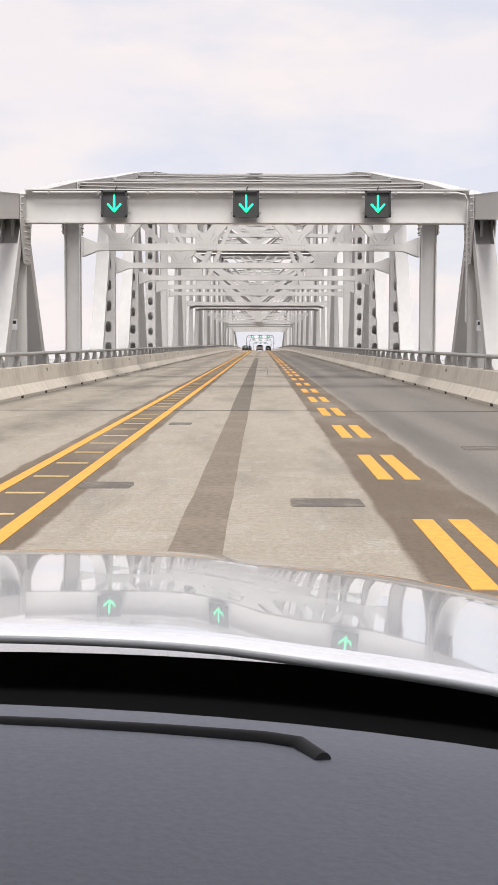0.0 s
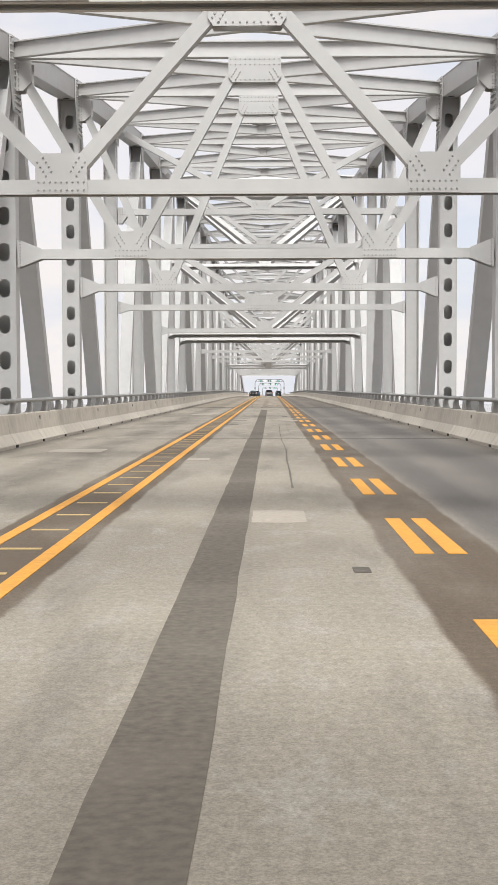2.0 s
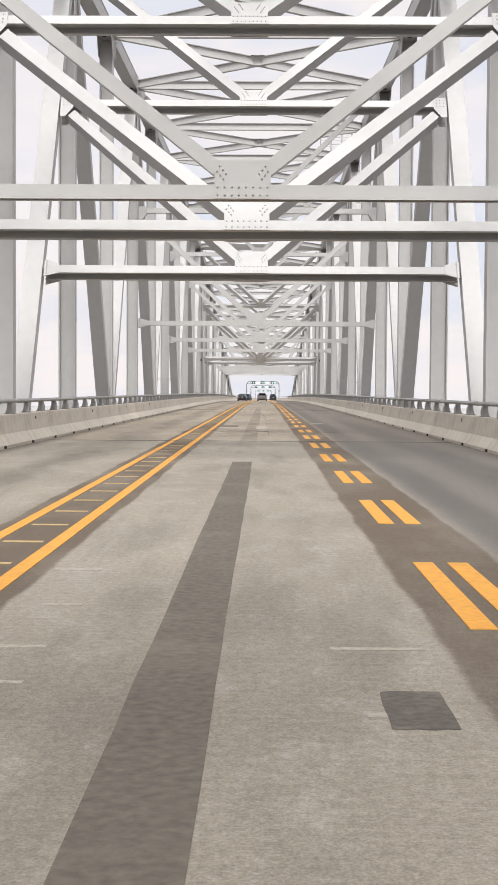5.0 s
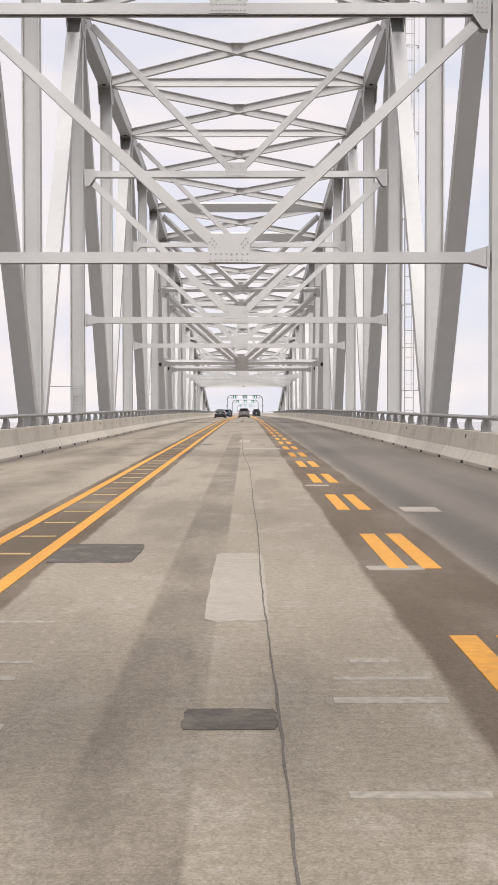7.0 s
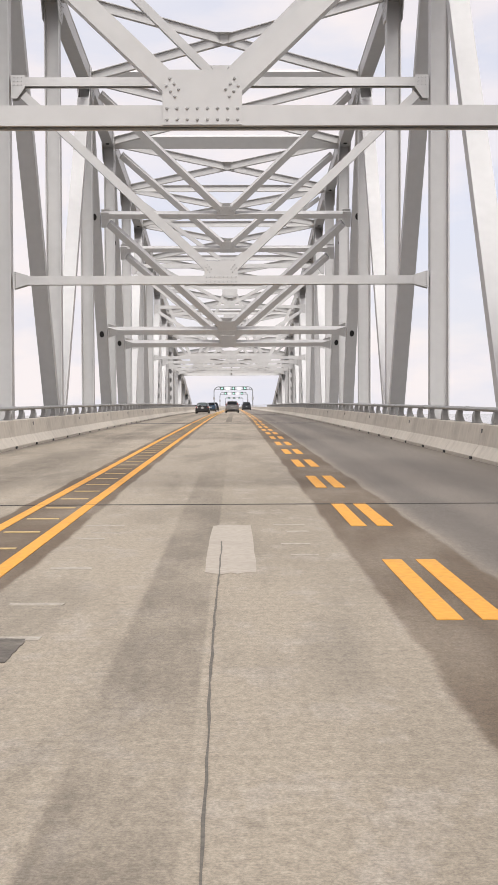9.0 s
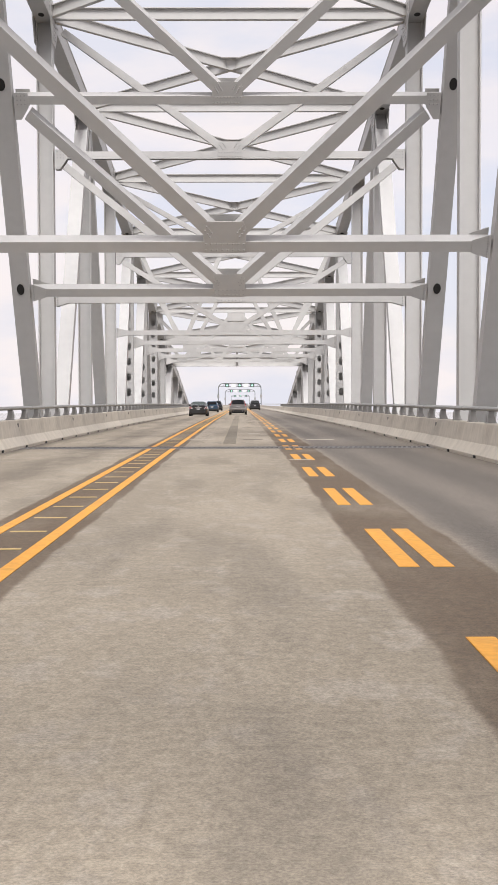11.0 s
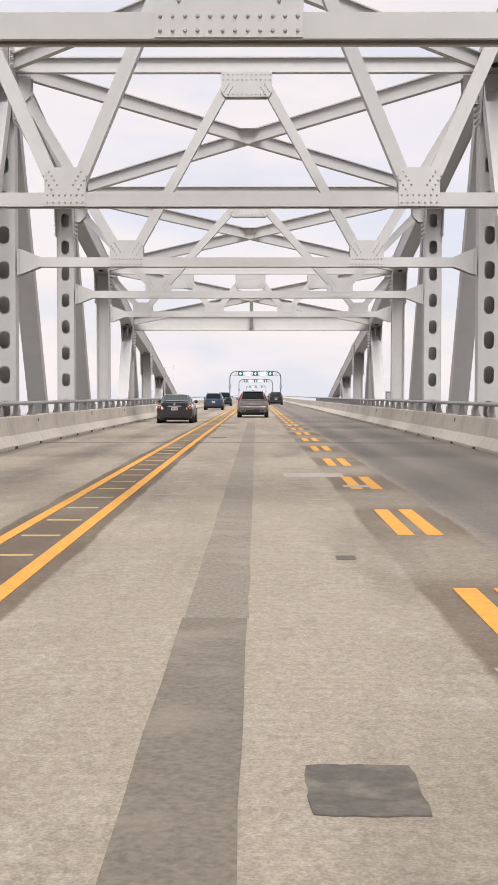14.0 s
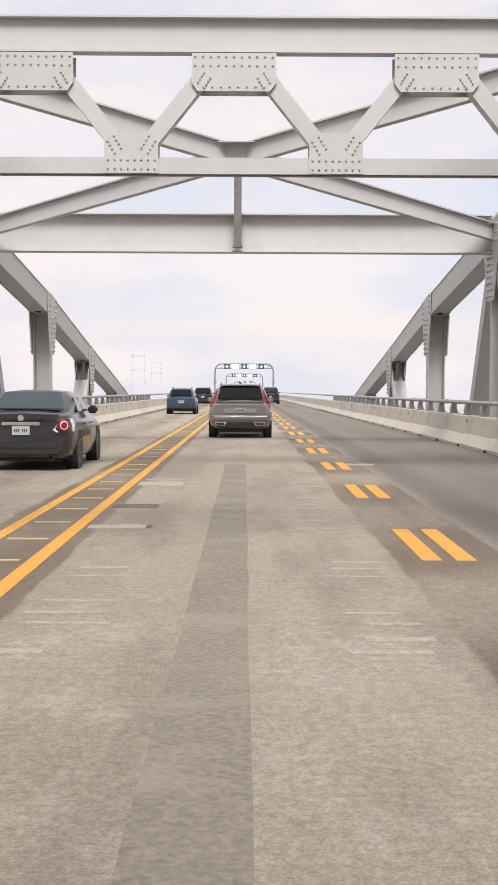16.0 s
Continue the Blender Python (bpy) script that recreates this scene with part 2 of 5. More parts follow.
    warm.data_type, warm.blend_type = "RGBA", "MULTIPLY"
    warm.inputs["B"].default_value = (1.04, 1.0, 0.955, 1)
    nt.links.new(ramp_of(split.outputs["Y"], 136.0, 141.0), warm.inputs["Factor"])
    nt.links.new(col, warm.inputs["A"])
    col = warm.outputs["Result"]
    # aggregate and transverse texturing
    speck = noise_at(65.0, 5, (1, 1, 1), 0.75)
    grain = nt.nodes.new("ShaderNodeMix")
    grain.data_type, grain.blend_type = "RGBA", "MULTIPLY"
    grain.inputs["Factor"].default_value = 1
    nt.links.new(col, grain.inputs["A"])
    nt.links.new(ramp_of(speck, 0.3, 0.7, 0.70, 1.2), grain.inputs["B"])
    groove = noise_at(2.0, 3, (0.6, 9.0, 1))
    tined = nt.nodes.new("ShaderNodeMix")
    tined.data_type, tined.blend_type = "RGBA", "MULTIPLY"
    tined.inputs["Factor"].default_value = 1
    nt.links.new(grain.outputs["Result"], tined.inputs["A"])
    nt.links.new(ramp_of(groove, 0.35, 0.65, 0.96, 1.03), tined.inputs["B"])
    nt.links.new(tined.outputs["Result"], bsdf.inputs["Base Color"])
    grit_tone = nt.nodes.new("ShaderNodeMix")
    grit_tone.data_type, grit_tone.blend_type = "RGBA", "MULTIPLY"
    grit_tone.inputs["Factor"].default_value = 1
    nt.links.new(tined.outputs["Result"], grit_tone.inputs["A"])
    nt.links.new(ramp_of(noise_at(21.0, 4, (1, 0.7, 1), 0.7), 0.32, 0.68, 0.84, 1.12), grit_tone.inputs["B"])
    nt.links.new(grit_tone.outputs["Result"], bsdf.inputs["Base Color"])
    relief = nt.nodes.new("ShaderNodeBump")
    relief.inputs["Strength"].default_value = 0.35
    relief.inputs["Distance"].default_value = 0.01
    nt.links.new(speck, relief.inputs["Height"])
    nt.links.new(relief.outputs["Normal"], bsdf.inputs["Normal"])
    return mat


DECK = concrete_deck()


# ---- shaping helpers ----
def mesh_of(name, bm, mat, smooth=False):
    bmesh.ops.recalc_face_normals(bm, faces=bm.faces)
    me = bpy.data.meshes.new(name)
    bm.to_mesh(me)
    bm.free()
    for m in (mat if isinstance(mat, (list, tuple)) else [mat]):
        me.materials.append(m)
    if smooth:
        for p in me.polygons:
            p.use_smooth = True
        me.set_sharp_from_angle(angle=radians(35))
    return me


def part(name, bm, mat, parent, label="", smooth=False):
    ob = new(name, mesh_of(name, bm, mat, smooth))
    ob.parent = parent
    if label:
        ob["label"] = label
    return ob


def thing(name, label, category, group="", kind="", at=None):
    ob = new(name)
    ob.empty_display_size = 0.2
    if at is not None:
        ob.matrix_basis = at
    return tagged(ob, label, category, group, kind)


def deck_z(y):
    """The roadway's height: level, then easing over the crest of the bridge."""
    if y < 200:
        return 0.0
    if y < 350:
        return -2.4e-5 * (y - 200) ** 2
    return -2.4e-5 * 150 ** 2 - 2.4e-5 * 250 * (y - 350)


def box(bm, x0, x1, y0, y1, z0, z1):
    v = [bm.verts.new(c) for c in ((x0, y0, z0), (x1, y0, z0), (x1, y1, z0), (x0, y1, z0), (x0, y0, z1), (x1, y0, z1), (x1, y1, z1), (x0, y1, z1))]
    for f in ((0, 1, 2, 3), (4, 5, 6, 7), (0, 1, 5, 4), (1, 2, 6, 5), (2, 3, 7, 6), (3, 0, 4, 7)):
        bm.faces.new([v[i] for i in f])
    return v


def extrude(bm, p0, p1, profile, up=(0, 0, 1)):
    """Sweeps a closed outline of (side, up) points straight from p0 to p1."""
    p0, p1 = Vector(p0), Vector(p1)
    d = (p1 - p0).normalized()
    side = d.cross(Vector(up)).normalized()
    top = side.cross(d)
    rings = [[bm.verts.new(p + side * u + top * v) for u, v in profile] for p in (p0, p1)]
    n = len(profile)
    for i in range(n):
        bm.faces.new((rings[0][i], rings[0][(i + 1) % n], rings[1][(i + 1) % n], rings[1][i]))
    bm.faces.new(rings[0])
    bm.faces.new(rings[1])


def rect(w, h):
    return [(-w / 2, -h / 2), (w / 2, -h / 2), (w / 2, h / 2), (-w / 2, h / 2)]


def h_section(w, h, web=0.025, flange=0.035):
    """An I outline: flanges along the side axis, at the top and bottom."""
    a, b = w / 2, h / 2
    return [(-a, -b), (a, -b), (a, -b + flange), (web / 2, -b + flange), (web / 2, b - flange), (a, b - flange), (a, b), (-a, b), (-a, b - flange), (-web / 2, b - flange), (-web / 2, -b + flange), (-a, -b + flange)]


def i_beam(bm, p0, p1, w, h, up=(0, 0, 1), web=0.025, flange=0.035):
    extrude(bm, p0, p1, h_section(w, h, web, flange), up)


def lathe(bm, radius_at, m=None, steps=16):
    """A turned solid round z from (radius, z) pairs."""
    m = m or Matrix()
    rings = []
    for r, z in radius_at:
        rings.append([bm.verts.new(m @ Vector((r * math.cos(2 * math.pi * i / steps), r * math.sin(2 * math.pi * i / steps), z))) for i in range(steps)])
    for a, b in zip(rings, rings[1:]):
        for i in range(steps):
            bm.faces.new((a[i], a[(i + 1) % steps], b[(i + 1) % steps], b[i]))
    bm.faces.new(rings[0])
    bm.faces.new(rings[-1])


def tube(bm, points, radius, steps=8):
    """A round bar along points."""
    pts = [Vector(p) for p in points]
    rings = []
    for i, p in enumerate(pts):
        d = (pts[min(i + 1, len(pts) - 1)] - pts[max(i - 1, 0)]).normalized()
        a = d.cross(Vector((0, 0, 1)) if abs(d.z) < 0.95 else Vector((0, 1, 0))).normalized()
        b = d.cross(a)
        rings.append([bm.verts.new(p + (a * math.cos(2 * math.pi * k / steps) + b * math.sin(2 * math.pi * k / steps)) * radius) for k in range(steps)])
    for r, s in zip(rings, rings[1:]):
        for k in range(steps):
            bm.faces.new((r[k], r[(k + 1) % steps], s[(k + 1) % steps], s[k]))
    bm.faces.new(rings[0])
    bm.faces.new(rings[-1])


def plate(bm, outline, thick, m):
    """A flat plate of an (x, z) outline, thick along y, laid by m."""
    a = [bm.verts.new(m @ Vector((x, -thick / 2, z))) for x, z in outline]
    b = [bm.verts.new(m @ Vector((x, thick / 2, z))) for x, z in outline]
    n = len(outline)
    for i in range(n):
        bm.faces.new((a[i], a[(i + 1) % n], b[(i + 1) % n], b[i]))
    bm.faces.new(a)
    bm.faces.new(b)


def bolts(bm, places, m, size=0.026, out=-1, tall=0.9):
    """Domed bolt heads on the plate's face."""
    for x, z in places:
        base = [bm.verts.new(m @ Vector((x + size * math.cos(k * math.pi / 3), 0, z + size * math.sin(k * math.pi / 3)))) for k in range(6)]
        tip = [bm.verts.new(m @ Vector((x + 0.6 * size * math.cos(k * math.pi / 3), out * size * tall, z + 0.6 * size * math.sin(k * math.pi / 3)))) for k in range(6)]
        for k in range(6):
            bm.faces.new((base[k], base[(k + 1) % 6], tip[(k + 1) % 6], tip[k])).material_index = 1
        bm.faces.new(tip).material_index = 1


# ---- the truss: panel points, heights and members ----
CENTRE = 199.3
OFFSETS = [12.2 * k for k in range(18)]
TOPS = [19.0, 18.85, 18.7, 18.3, 17.8, 17.0, 16.2, 15.4, 14.1, 12.65, 11.0, 9.2, 7.5, 5.6, 4.45, 3.0, 1.6, 0.1]
SIDE = 7.1          # half the distance between the two trusses
LOW = 5.27           # lower sway strut above the roadway


def top_z(s):
    return float(np.interp(abs(s), OFFSETS, TOPS))


def foot_z(s):
    return float(np.interp(abs(s), [0, 49, 61, 73, 86, 208], [-0.6, -0.6, -3.4, -5.5, -9, -14]))


PANELS = sorted({round(CENTRE + sgn * o, 2) for o in OFFSETS for sgn in (-1, 1)})
PANELS = [y for y in PANELS if y > 15]


def node(side, y, kind="top"):
    s = y - CENTRE
    return Vector((side * SIDE, y, deck_z(y) + (top_z(s) if kind == "top" else foot_z(s))))


truss = thing("bridge_truss", "pale grey painted steel through truss over the roadway", "bridge truss", kind="structure")
# which way each panel's diagonal leans on the entry half, outermost first; the far half mirrors it
LEAN_ENTRY = ["/", "\\", "/", "\\", "/", "/", "\\", "\\", "/", "\\", "/", "/", "\\", "/", "\\", "/"]


def perforated_post(bm, x, y, z0, z1, first, w=0.62, depth=0.5, step=1.02):
    """A box post whose front plate has a row of tall oval access holes."""
    start = first - step / 2
    n = int((z1 - 0.2 - start) / step)
    hw, hh = 0.155, 0.265
    y0 = y - depth / 2
    for a, b in ((z0, start), (start + n * step, z1)):
        box(bm, x - w / 2, x + w / 2, y0, y0 + 0.03, a, b)
    for k in range(n):
        a, b = start + k * step, start + (k + 1) * step
        zc = (a + b) / 2
        hole = []
        for q in range(12):
            ang = 2 * math.pi * q / 12 + math.pi / 12
            u, v = math.cos(ang), math.sin(ang)
            hole.append((x + hw * u, zc + hw * v + (hh - hw) * (1 if v > 0 else -1)))
        corner = []
        for hx, hz in hole:
            dx, dz = hx - x, hz - zc
            f = min((w / 2) / max(abs(dx), 1e-6), (step / 2) / max(abs(dz), 1e-6))
            corner.append((x + dx * f, zc + dz * f))
        for yy in (y0,):
            inner = [bm.verts.new((hx, yy, hz)) for hx, hz in hole]
            outer = [bm.verts.new((cx, yy, cz)) for cx, cz in corner]
            deep = [bm.verts.new((hx, yy + 0.05, hz)) for hx, hz in hole]
            for q in range(12):
                r = (q + 1) % 12
                bm.faces.new((outer[q], outer[r], inner[r], inner[q]))
                bm.faces.new((inner[q], inner[r], deep[r], deep[q]))
            for cx, cz in ((x - w / 2, a), (x + w / 2, a), (x + w / 2, b), (x - w / 2, b)):
                near = sorted(range(12), key=lambda q: (corner[q][0] - cx) ** 2 + (corner[q][1] - cz) ** 2)[:2]
                bm.faces.new((outer[near[0]], outer[near[1]], bm.verts.new((cx, yy, cz))))
    box(bm, x - w / 2 - 0.02, x - w / 2, y0 - 0.02, y + depth / 2, z0, z1)
    box(bm, x + w / 2, x + w / 2 + 0.02, y0 - 0.02, y + depth / 2, z0, z1)
    box(bm, x - w / 2, x + w / 2, y + depth / 2 - 0.03, y + depth / 2, z0, z1)


def box_member(bm, hi, lo, w=0.6, depth=0.46, gap=1.25):
    """A box of four plates whose front cover starts a little below the top joint."""
    d = (lo - hi).normalized()
    n = Vector((0, d.z, -d.y))
    n = n if n.y < 0 else -n
    for sg in (-1, 1):
        off = Vector((sg * (w / 2 - 0.015), 0, 0))
        extrude(bm, hi + off, lo + off, rect(0.03, depth), n)
    extrude(bm, hi - n * (depth / 2 - 0.02), lo - n * (depth / 2 - 0.02), rect(w - 0.06, 0.03), n)
    start = hi + d * min(gap, (lo - hi).length * 0.4)
    extrude(bm, start + n * (depth / 2 - 0.02), lo + n * (depth / 2 - 0.02), rect(w - 0.06, 0.03), n)


def build_members():
    for side in (-1, 1):
        for i, y in enumerate(PANELS):
            s = abs(y - CENTRE)
            zd = deck_z(y)
            top = node(side, y)
            if top.z - zd > 1.2:
                bm = bmesh.new()
                if 105 < s < 140:
                    perforated_post(bm, side * SIDE, y, zd - 0.8, top.z - 0.3, zd + (1.23 if y < CENTRE else 0.94))
                    part("post", bm, STEEL, truss, "box post with a row of oval holes")
                elif abs(s - 158.6) < 0.1 or abs(s - 183.0) < 0.1:
                    box(bm, side * SIDE - 0.33, side * SIDE + 0.33, y - 0.06, y + 0.06, zd - 0.8, top.z - 0.3)
                    box(bm, side * SIDE - 0.05, side * SIDE + 0.05, y - 0.4, y + 0.4, zd - 0.8, top.z - 0.3)
                    part("post", bm, STEEL, truss)
                else:
                    i_beam(bm, (side * SIDE, y, zd - 0.8), (side * SIDE, y, top.z - 0.3), 0.5, 0.62, (1, 0, 0), 0.04, 0.045)
                    part("post", bm, STEEL, truss)
            # joint plates where the members meet the chord
            if top.z - zd > 2.5:
                t0 = node(side, PANELS[max(i - 1, 0)])
                t1 = node(side, PANELS[min(i + 1, len(PANELS) - 1)])
                slope = (t1.z - t0.z) / (t1.y - t0.y)
                for face in (-1, 1):
                    bm = bmesh.new()
                    xf = side * SIDE + face * 0.335
                    m = Matrix(((0, 1, 0, xf), (1, 0, 0, y), (0, 0, 1, top.z), (0, 0, 0, 1)))
                    long_plate = s > 100
                    drop = 1.75 if long_plate else 1.2
                    out = [(-0.95, -0.42 - 0.95 * slope), (-0.45, -drop), (0.45, -drop), (0.95, -0.42 + 0.95 * slope), (0.95, 0.38 + 0.95 * slope), (-0.95, 0.38 - 0.95 * slope)]
                    plate(bm, out, 0.03, m)
                    rows = [(px, -0.45 - 0.17 * q) for q in range(8 if long_plate else 4) for px in (-0.33, -0.11, 0.11, 0.33)]
                    rows += [(px, pz + px * slope) for px in (-0.85, -0.7, 0.7, 0.85) for pz in (-0.3, -0.1, 0.1, 0.3)]
                    mb = m @ Matrix.Translation((0, 0.015 * face, 0))
                    bolts(bm, rows, mb, 0.036 if long_plate else 0.026, face, 1.5 if long_plate else 0.9)
                    part("gusset_plate", bm, [STEEL, BOLT], truss)
        # chord, one piece between panel points
        for a, b in zip(PANELS, PANELS[1:]):
            bm = bmesh.new()
            p, q = node(side, a), node(side, b)
            for dx in (-0.28, 0.28):
                extrude(bm, p + Vector((dx, 0, 0)), q + Vector((dx, 0, 0)), rect(0.05, 0.74))
            extrude(bm, p + Vector((0, 0, 0.36)), q + Vector((0, 0, 0.36)), rect(0.66, 0.03))
            extrude(bm, p + Vector((0, 0, -0.34)), q + Vector((0, 0, -0.34)), rect(0.62, 0.03))
            chord = part("top_chord", bm, STEEL, truss)
            d = (q - p).normalized()
            if min(p.z - deck_z(a), q.z - deck_z(b)) > 2.0:
                # a flat dark oval on the solid plate, coloured as a hole's shaded inside
                c = q - d * 0.95 + Vector((0, 0, -0.36))
                ring = [c + d * (0.2 * math.sin(k * math.pi / 8)) + Vector((0.12 * math.cos(k * math.pi / 8), 0, 0)) for k in range(16)]
                bm = bmesh.new()
                up_ring, low_ring = [bm.verts.new(r) for r in ring], [bm.verts.new(r - Vector((0, 0, 0.004))) for r in ring]
                for k in range(16):
                    bm.faces.new((up_ring[k], up_ring[(k + 1) % 16], low_ring[(k + 1) % 16], low_ring[k]))
                bm.faces.new(up_ring)
                bm.faces.new(low_ring)
                part("access_hole", bm, OPENING_SHADE, chord, "dark oval access hole")
        # diagonals
        half = [round(CENTRE - o, 2) for o in OFFSETS[15::-1]]
        for k in range(15):
            a, b = half[k], half[k + 1]
            lean = LEAN_ENTRY[k + 1]
            for mirror in (False, True):
                ya, yb = (a, b) if not mirror else (round(2 * CENTRE - a, 2), round(2 * CENTRE - b, 2))
                if lean == "\\":
                    hi, lo = node(side, ya), node(side, yb, "foot")
                else:
                    hi, lo = node(side, yb), node(side, ya, "foot")
                zd = deck_z(ya)
                cut = zd - 1.2
                if lo.z < cut:
                    f = (hi.z - cut) / (hi.z - lo.z)
                    lo = hi.lerp(lo, f)
                if hi.z - zd < 2:
                    continue
                hi = hi.lerp(lo, 0.35 / (hi - lo).length)
                bm = bmesh.new()
                box_member(bm, hi, lo)
                leg = part("diagonal", bm, STEEL, truss)
                if ya > CENTRE and 48 < abs(ya - CENTRE) < 74 and 48 < abs(yb - CENTRE) < 74:
                    for zz in (LOW, 11.4):
                        f = (hi.z - zd - zz) / (hi.z - lo.z)
                        p = hi.lerp(lo, f)
                        d = (lo - hi).normalized()
                        n = Vector((0, d.z, -d.y))
                        n = n if n.y < 0 else -n
                        # no real cut: a dark oval on the face paints the hole's shade
                        bm = bmesh.new()
                        rim = [p + n * 0.236 + Vector((0.13 * math.cos(a), 0, 0)) + d * (0.2 * math.sin(a)) for a in np.linspace(0, 2 * math.pi, 15)[:-1]]
                        out = [q + n * 0.004 for q in rim]
                        va, vb = [bm.verts.new(q) for q in rim], [bm.verts.new(q) for q in out]
                        for q in range(14):
                            bm.faces.new((va[q], va[(q + 1) % 14], vb[(q + 1) % 14], vb[q]))
                        bm.faces.new(va)
                        bm.faces.new(vb)
                        part("access_hole", bm, OPENING_SHADE, leg)


build_members()


def build_top_bracing():
    for y in PANELS:
        s = abs(y - CENTRE)
        z = node(1, y).z
        if s > 158.7:
            continue
        bm = bmesh.new()
        a, b = Vector((-SIDE + 0.33, y, z)), Vector((SIDE - 0.33, y, z))
        if abs(s - 158.6) < 0.1:
            i_beam(bm, a, b, 0.5, 1.02, web=0.03)
            part("portal_girder", bm, STEEL, truss, "deep portal girder")
            if y > CENTRE:
                bm = bmesh.new()
                box(bm, -0.1, 0.1, y - 0.5, y - 0.27, z - 0.38, z + 1.66)
                box(bm, -0.13, 0.13, y - 0.53, y - 0.27, z - 0.41, z - 0.37)
                part("hanger", bm, DARK_STEEL, truss, "dark grey steel hanger")
        elif abs(s - 146.4) < 0.1:
            i_beam(bm, a, b, 0.28, 0.62, web=0.03)
            part("top_strut", bm, STEEL, truss)
        elif abs(s - 48.8) < 0.1 or abs(s - 61.0) < 0.1:
            # these lie in the plane of the leaning frames below them
            run = (-12.2 if y > CENTRE else 12.2) / (top_z(s) - foot_z(s + 12.2))
            extrude(bm, a, b, rect(0.4, 0.75), (0, run, 1))
            part("top_strut", bm, STEEL, truss)
        else:
            i_beam(bm, a, b, 0.24, 0.46, web=0.03)
            part("top_strut", bm, STEEL, truss)
    for a, b in zip(PANELS, PANELS[1:]):
        if max(abs(a - CENTRE), abs(b - CENTRE)) > 158.7:
            continue
        pa, pb = node(-1, a), node(1, b)
        qa, qb = node(1, a), node(-1, b)
        mid = (pa + pb) / 2
        for p, q in ((pa, pb), (qa, qb)):
            d = (q - p).normalized()
            for u, v in ((p + d * 0.45, mid - d * 0.18), (mid + d * 0.18, q - d * 0.45)):
                bm = bmesh.new()
                i_beam(bm, u, v, 0.2, 0.46, web=0.03)
                part("lateral_brace", bm, STEEL, truss)
        bm = bmesh.new()
        box(bm, mid.x - 0.5, mid.x + 0.5, mid.y - 0.45, mid.y + 0.45, mid.z + 0.232, mid.z + 0.25)
        box(bm, mid.x - 0.19, mid.x + 0.19, mid.y - 0.19, mid.y + 0.19, mid.z - 0.23, mid.z + 0.23)
        part("gusset_plate", bm, STEEL, truss)


build_top_bracing()


def gusset(parent, m, outline, places, gap=0.19):
    """A bolted joint plate on both faces of a sway frame."""
    bm = bmesh.new()
    for f in (-1, 1):
        mm = m @ Matrix.Translation((0, f * gap, 0))
        plate(bm, outline, 0.02, mm)
        bolts(bm, places, mm @ Matrix.Translation((0, f * 0.01, 0)), 0.023, f)
    part("gusset_plate", bm, [STEEL, BOLT], parent)


def strut_bar(bm, m, z, x0, x1, h=0.29, d=0.17):
    """A trough of two side plates under a cover, open below, with small turned-in lips."""
    lo, hi, t = -h / 2 - 0.02, h / 2, 0.022
    outline = [(-d, lo), (-d, hi), (d, hi), (d, lo), (d - 0.07, lo), (d - 0.07, lo + t), (d - t, lo + t), (d - t, hi - t), (t - d, hi - t), (t - d, lo + t), (0.07 - d, lo + t), (0.07 - d, lo)]
    a = [bm.verts.new(m @ Vector((x0, u, z + v))) for u, v in outline]
    b = [bm.verts.new(m @ Vector((x1, u, z + v))) for u, v in outline]
    n = len(outline)
    for i in range(n):
        bm.faces.new((a[i], a[(i + 1) % n], b[(i + 1) % n], b[i]))
    bm.faces.new(a)
    bm.faces.new(b)


def brace_bar(bm, m, p, q, w=0.27, depth=0.3):
    """A straight member in the frame's own plane."""
    p, q = Vector((p[0], 0, p[1])), Vector((q[0], 0, q[1]))
    d = (q - p).normalized()
    n = Vector((-d.z, 0, d.x))
    ring = []
    for c in (p, q):
        ring.append([bm.verts.new(m @ (c + n * (u * w / 2) + Vector((0, v * depth / 2, 0)))) for u, v in ((-1, -1), (1, -1), (1, 1), (-1, 1))])
    for i in range(4):
        bm.faces.new((ring[0][i], ring[0][(i + 1) % 4], ring[1][(i + 1) % 4], ring[1][i]))
    bm.faces.new(ring[0])
    bm.faces.new(ring[1])


def end_plate(parent, m, z, x, sgn, gap=0.185, size=1.0):
    """The flared end by which a strut meets the post."""
    h, r = 0.46 * size, 0.78 * size
    out = [(x, z - h), (x, z + h), (x - sgn * 0.16 * size, z + 0.91 * h), (x - sgn * r, z + 0.15), (x - sgn * r, z - 0.15), (x - sgn * 0.16 * size, z - 0.91 * h)]
    rows = [(x - sgn * 0.08, z + k * h * 0.22) for k in range(-4, 5)]
    gusset(parent, m, out, rows, gap)


def bolt_rows(cx, z, half, rows=2):
    n = int(half * 2 / (0.105 if half < 0.5 else 0.13))
    return [(cx - half + 0.06 + k * (2 * half - 0.12) / max(n - 1, 1), z + r * 0.15 - 0.07) for k in range(n) for r in range(rows)]


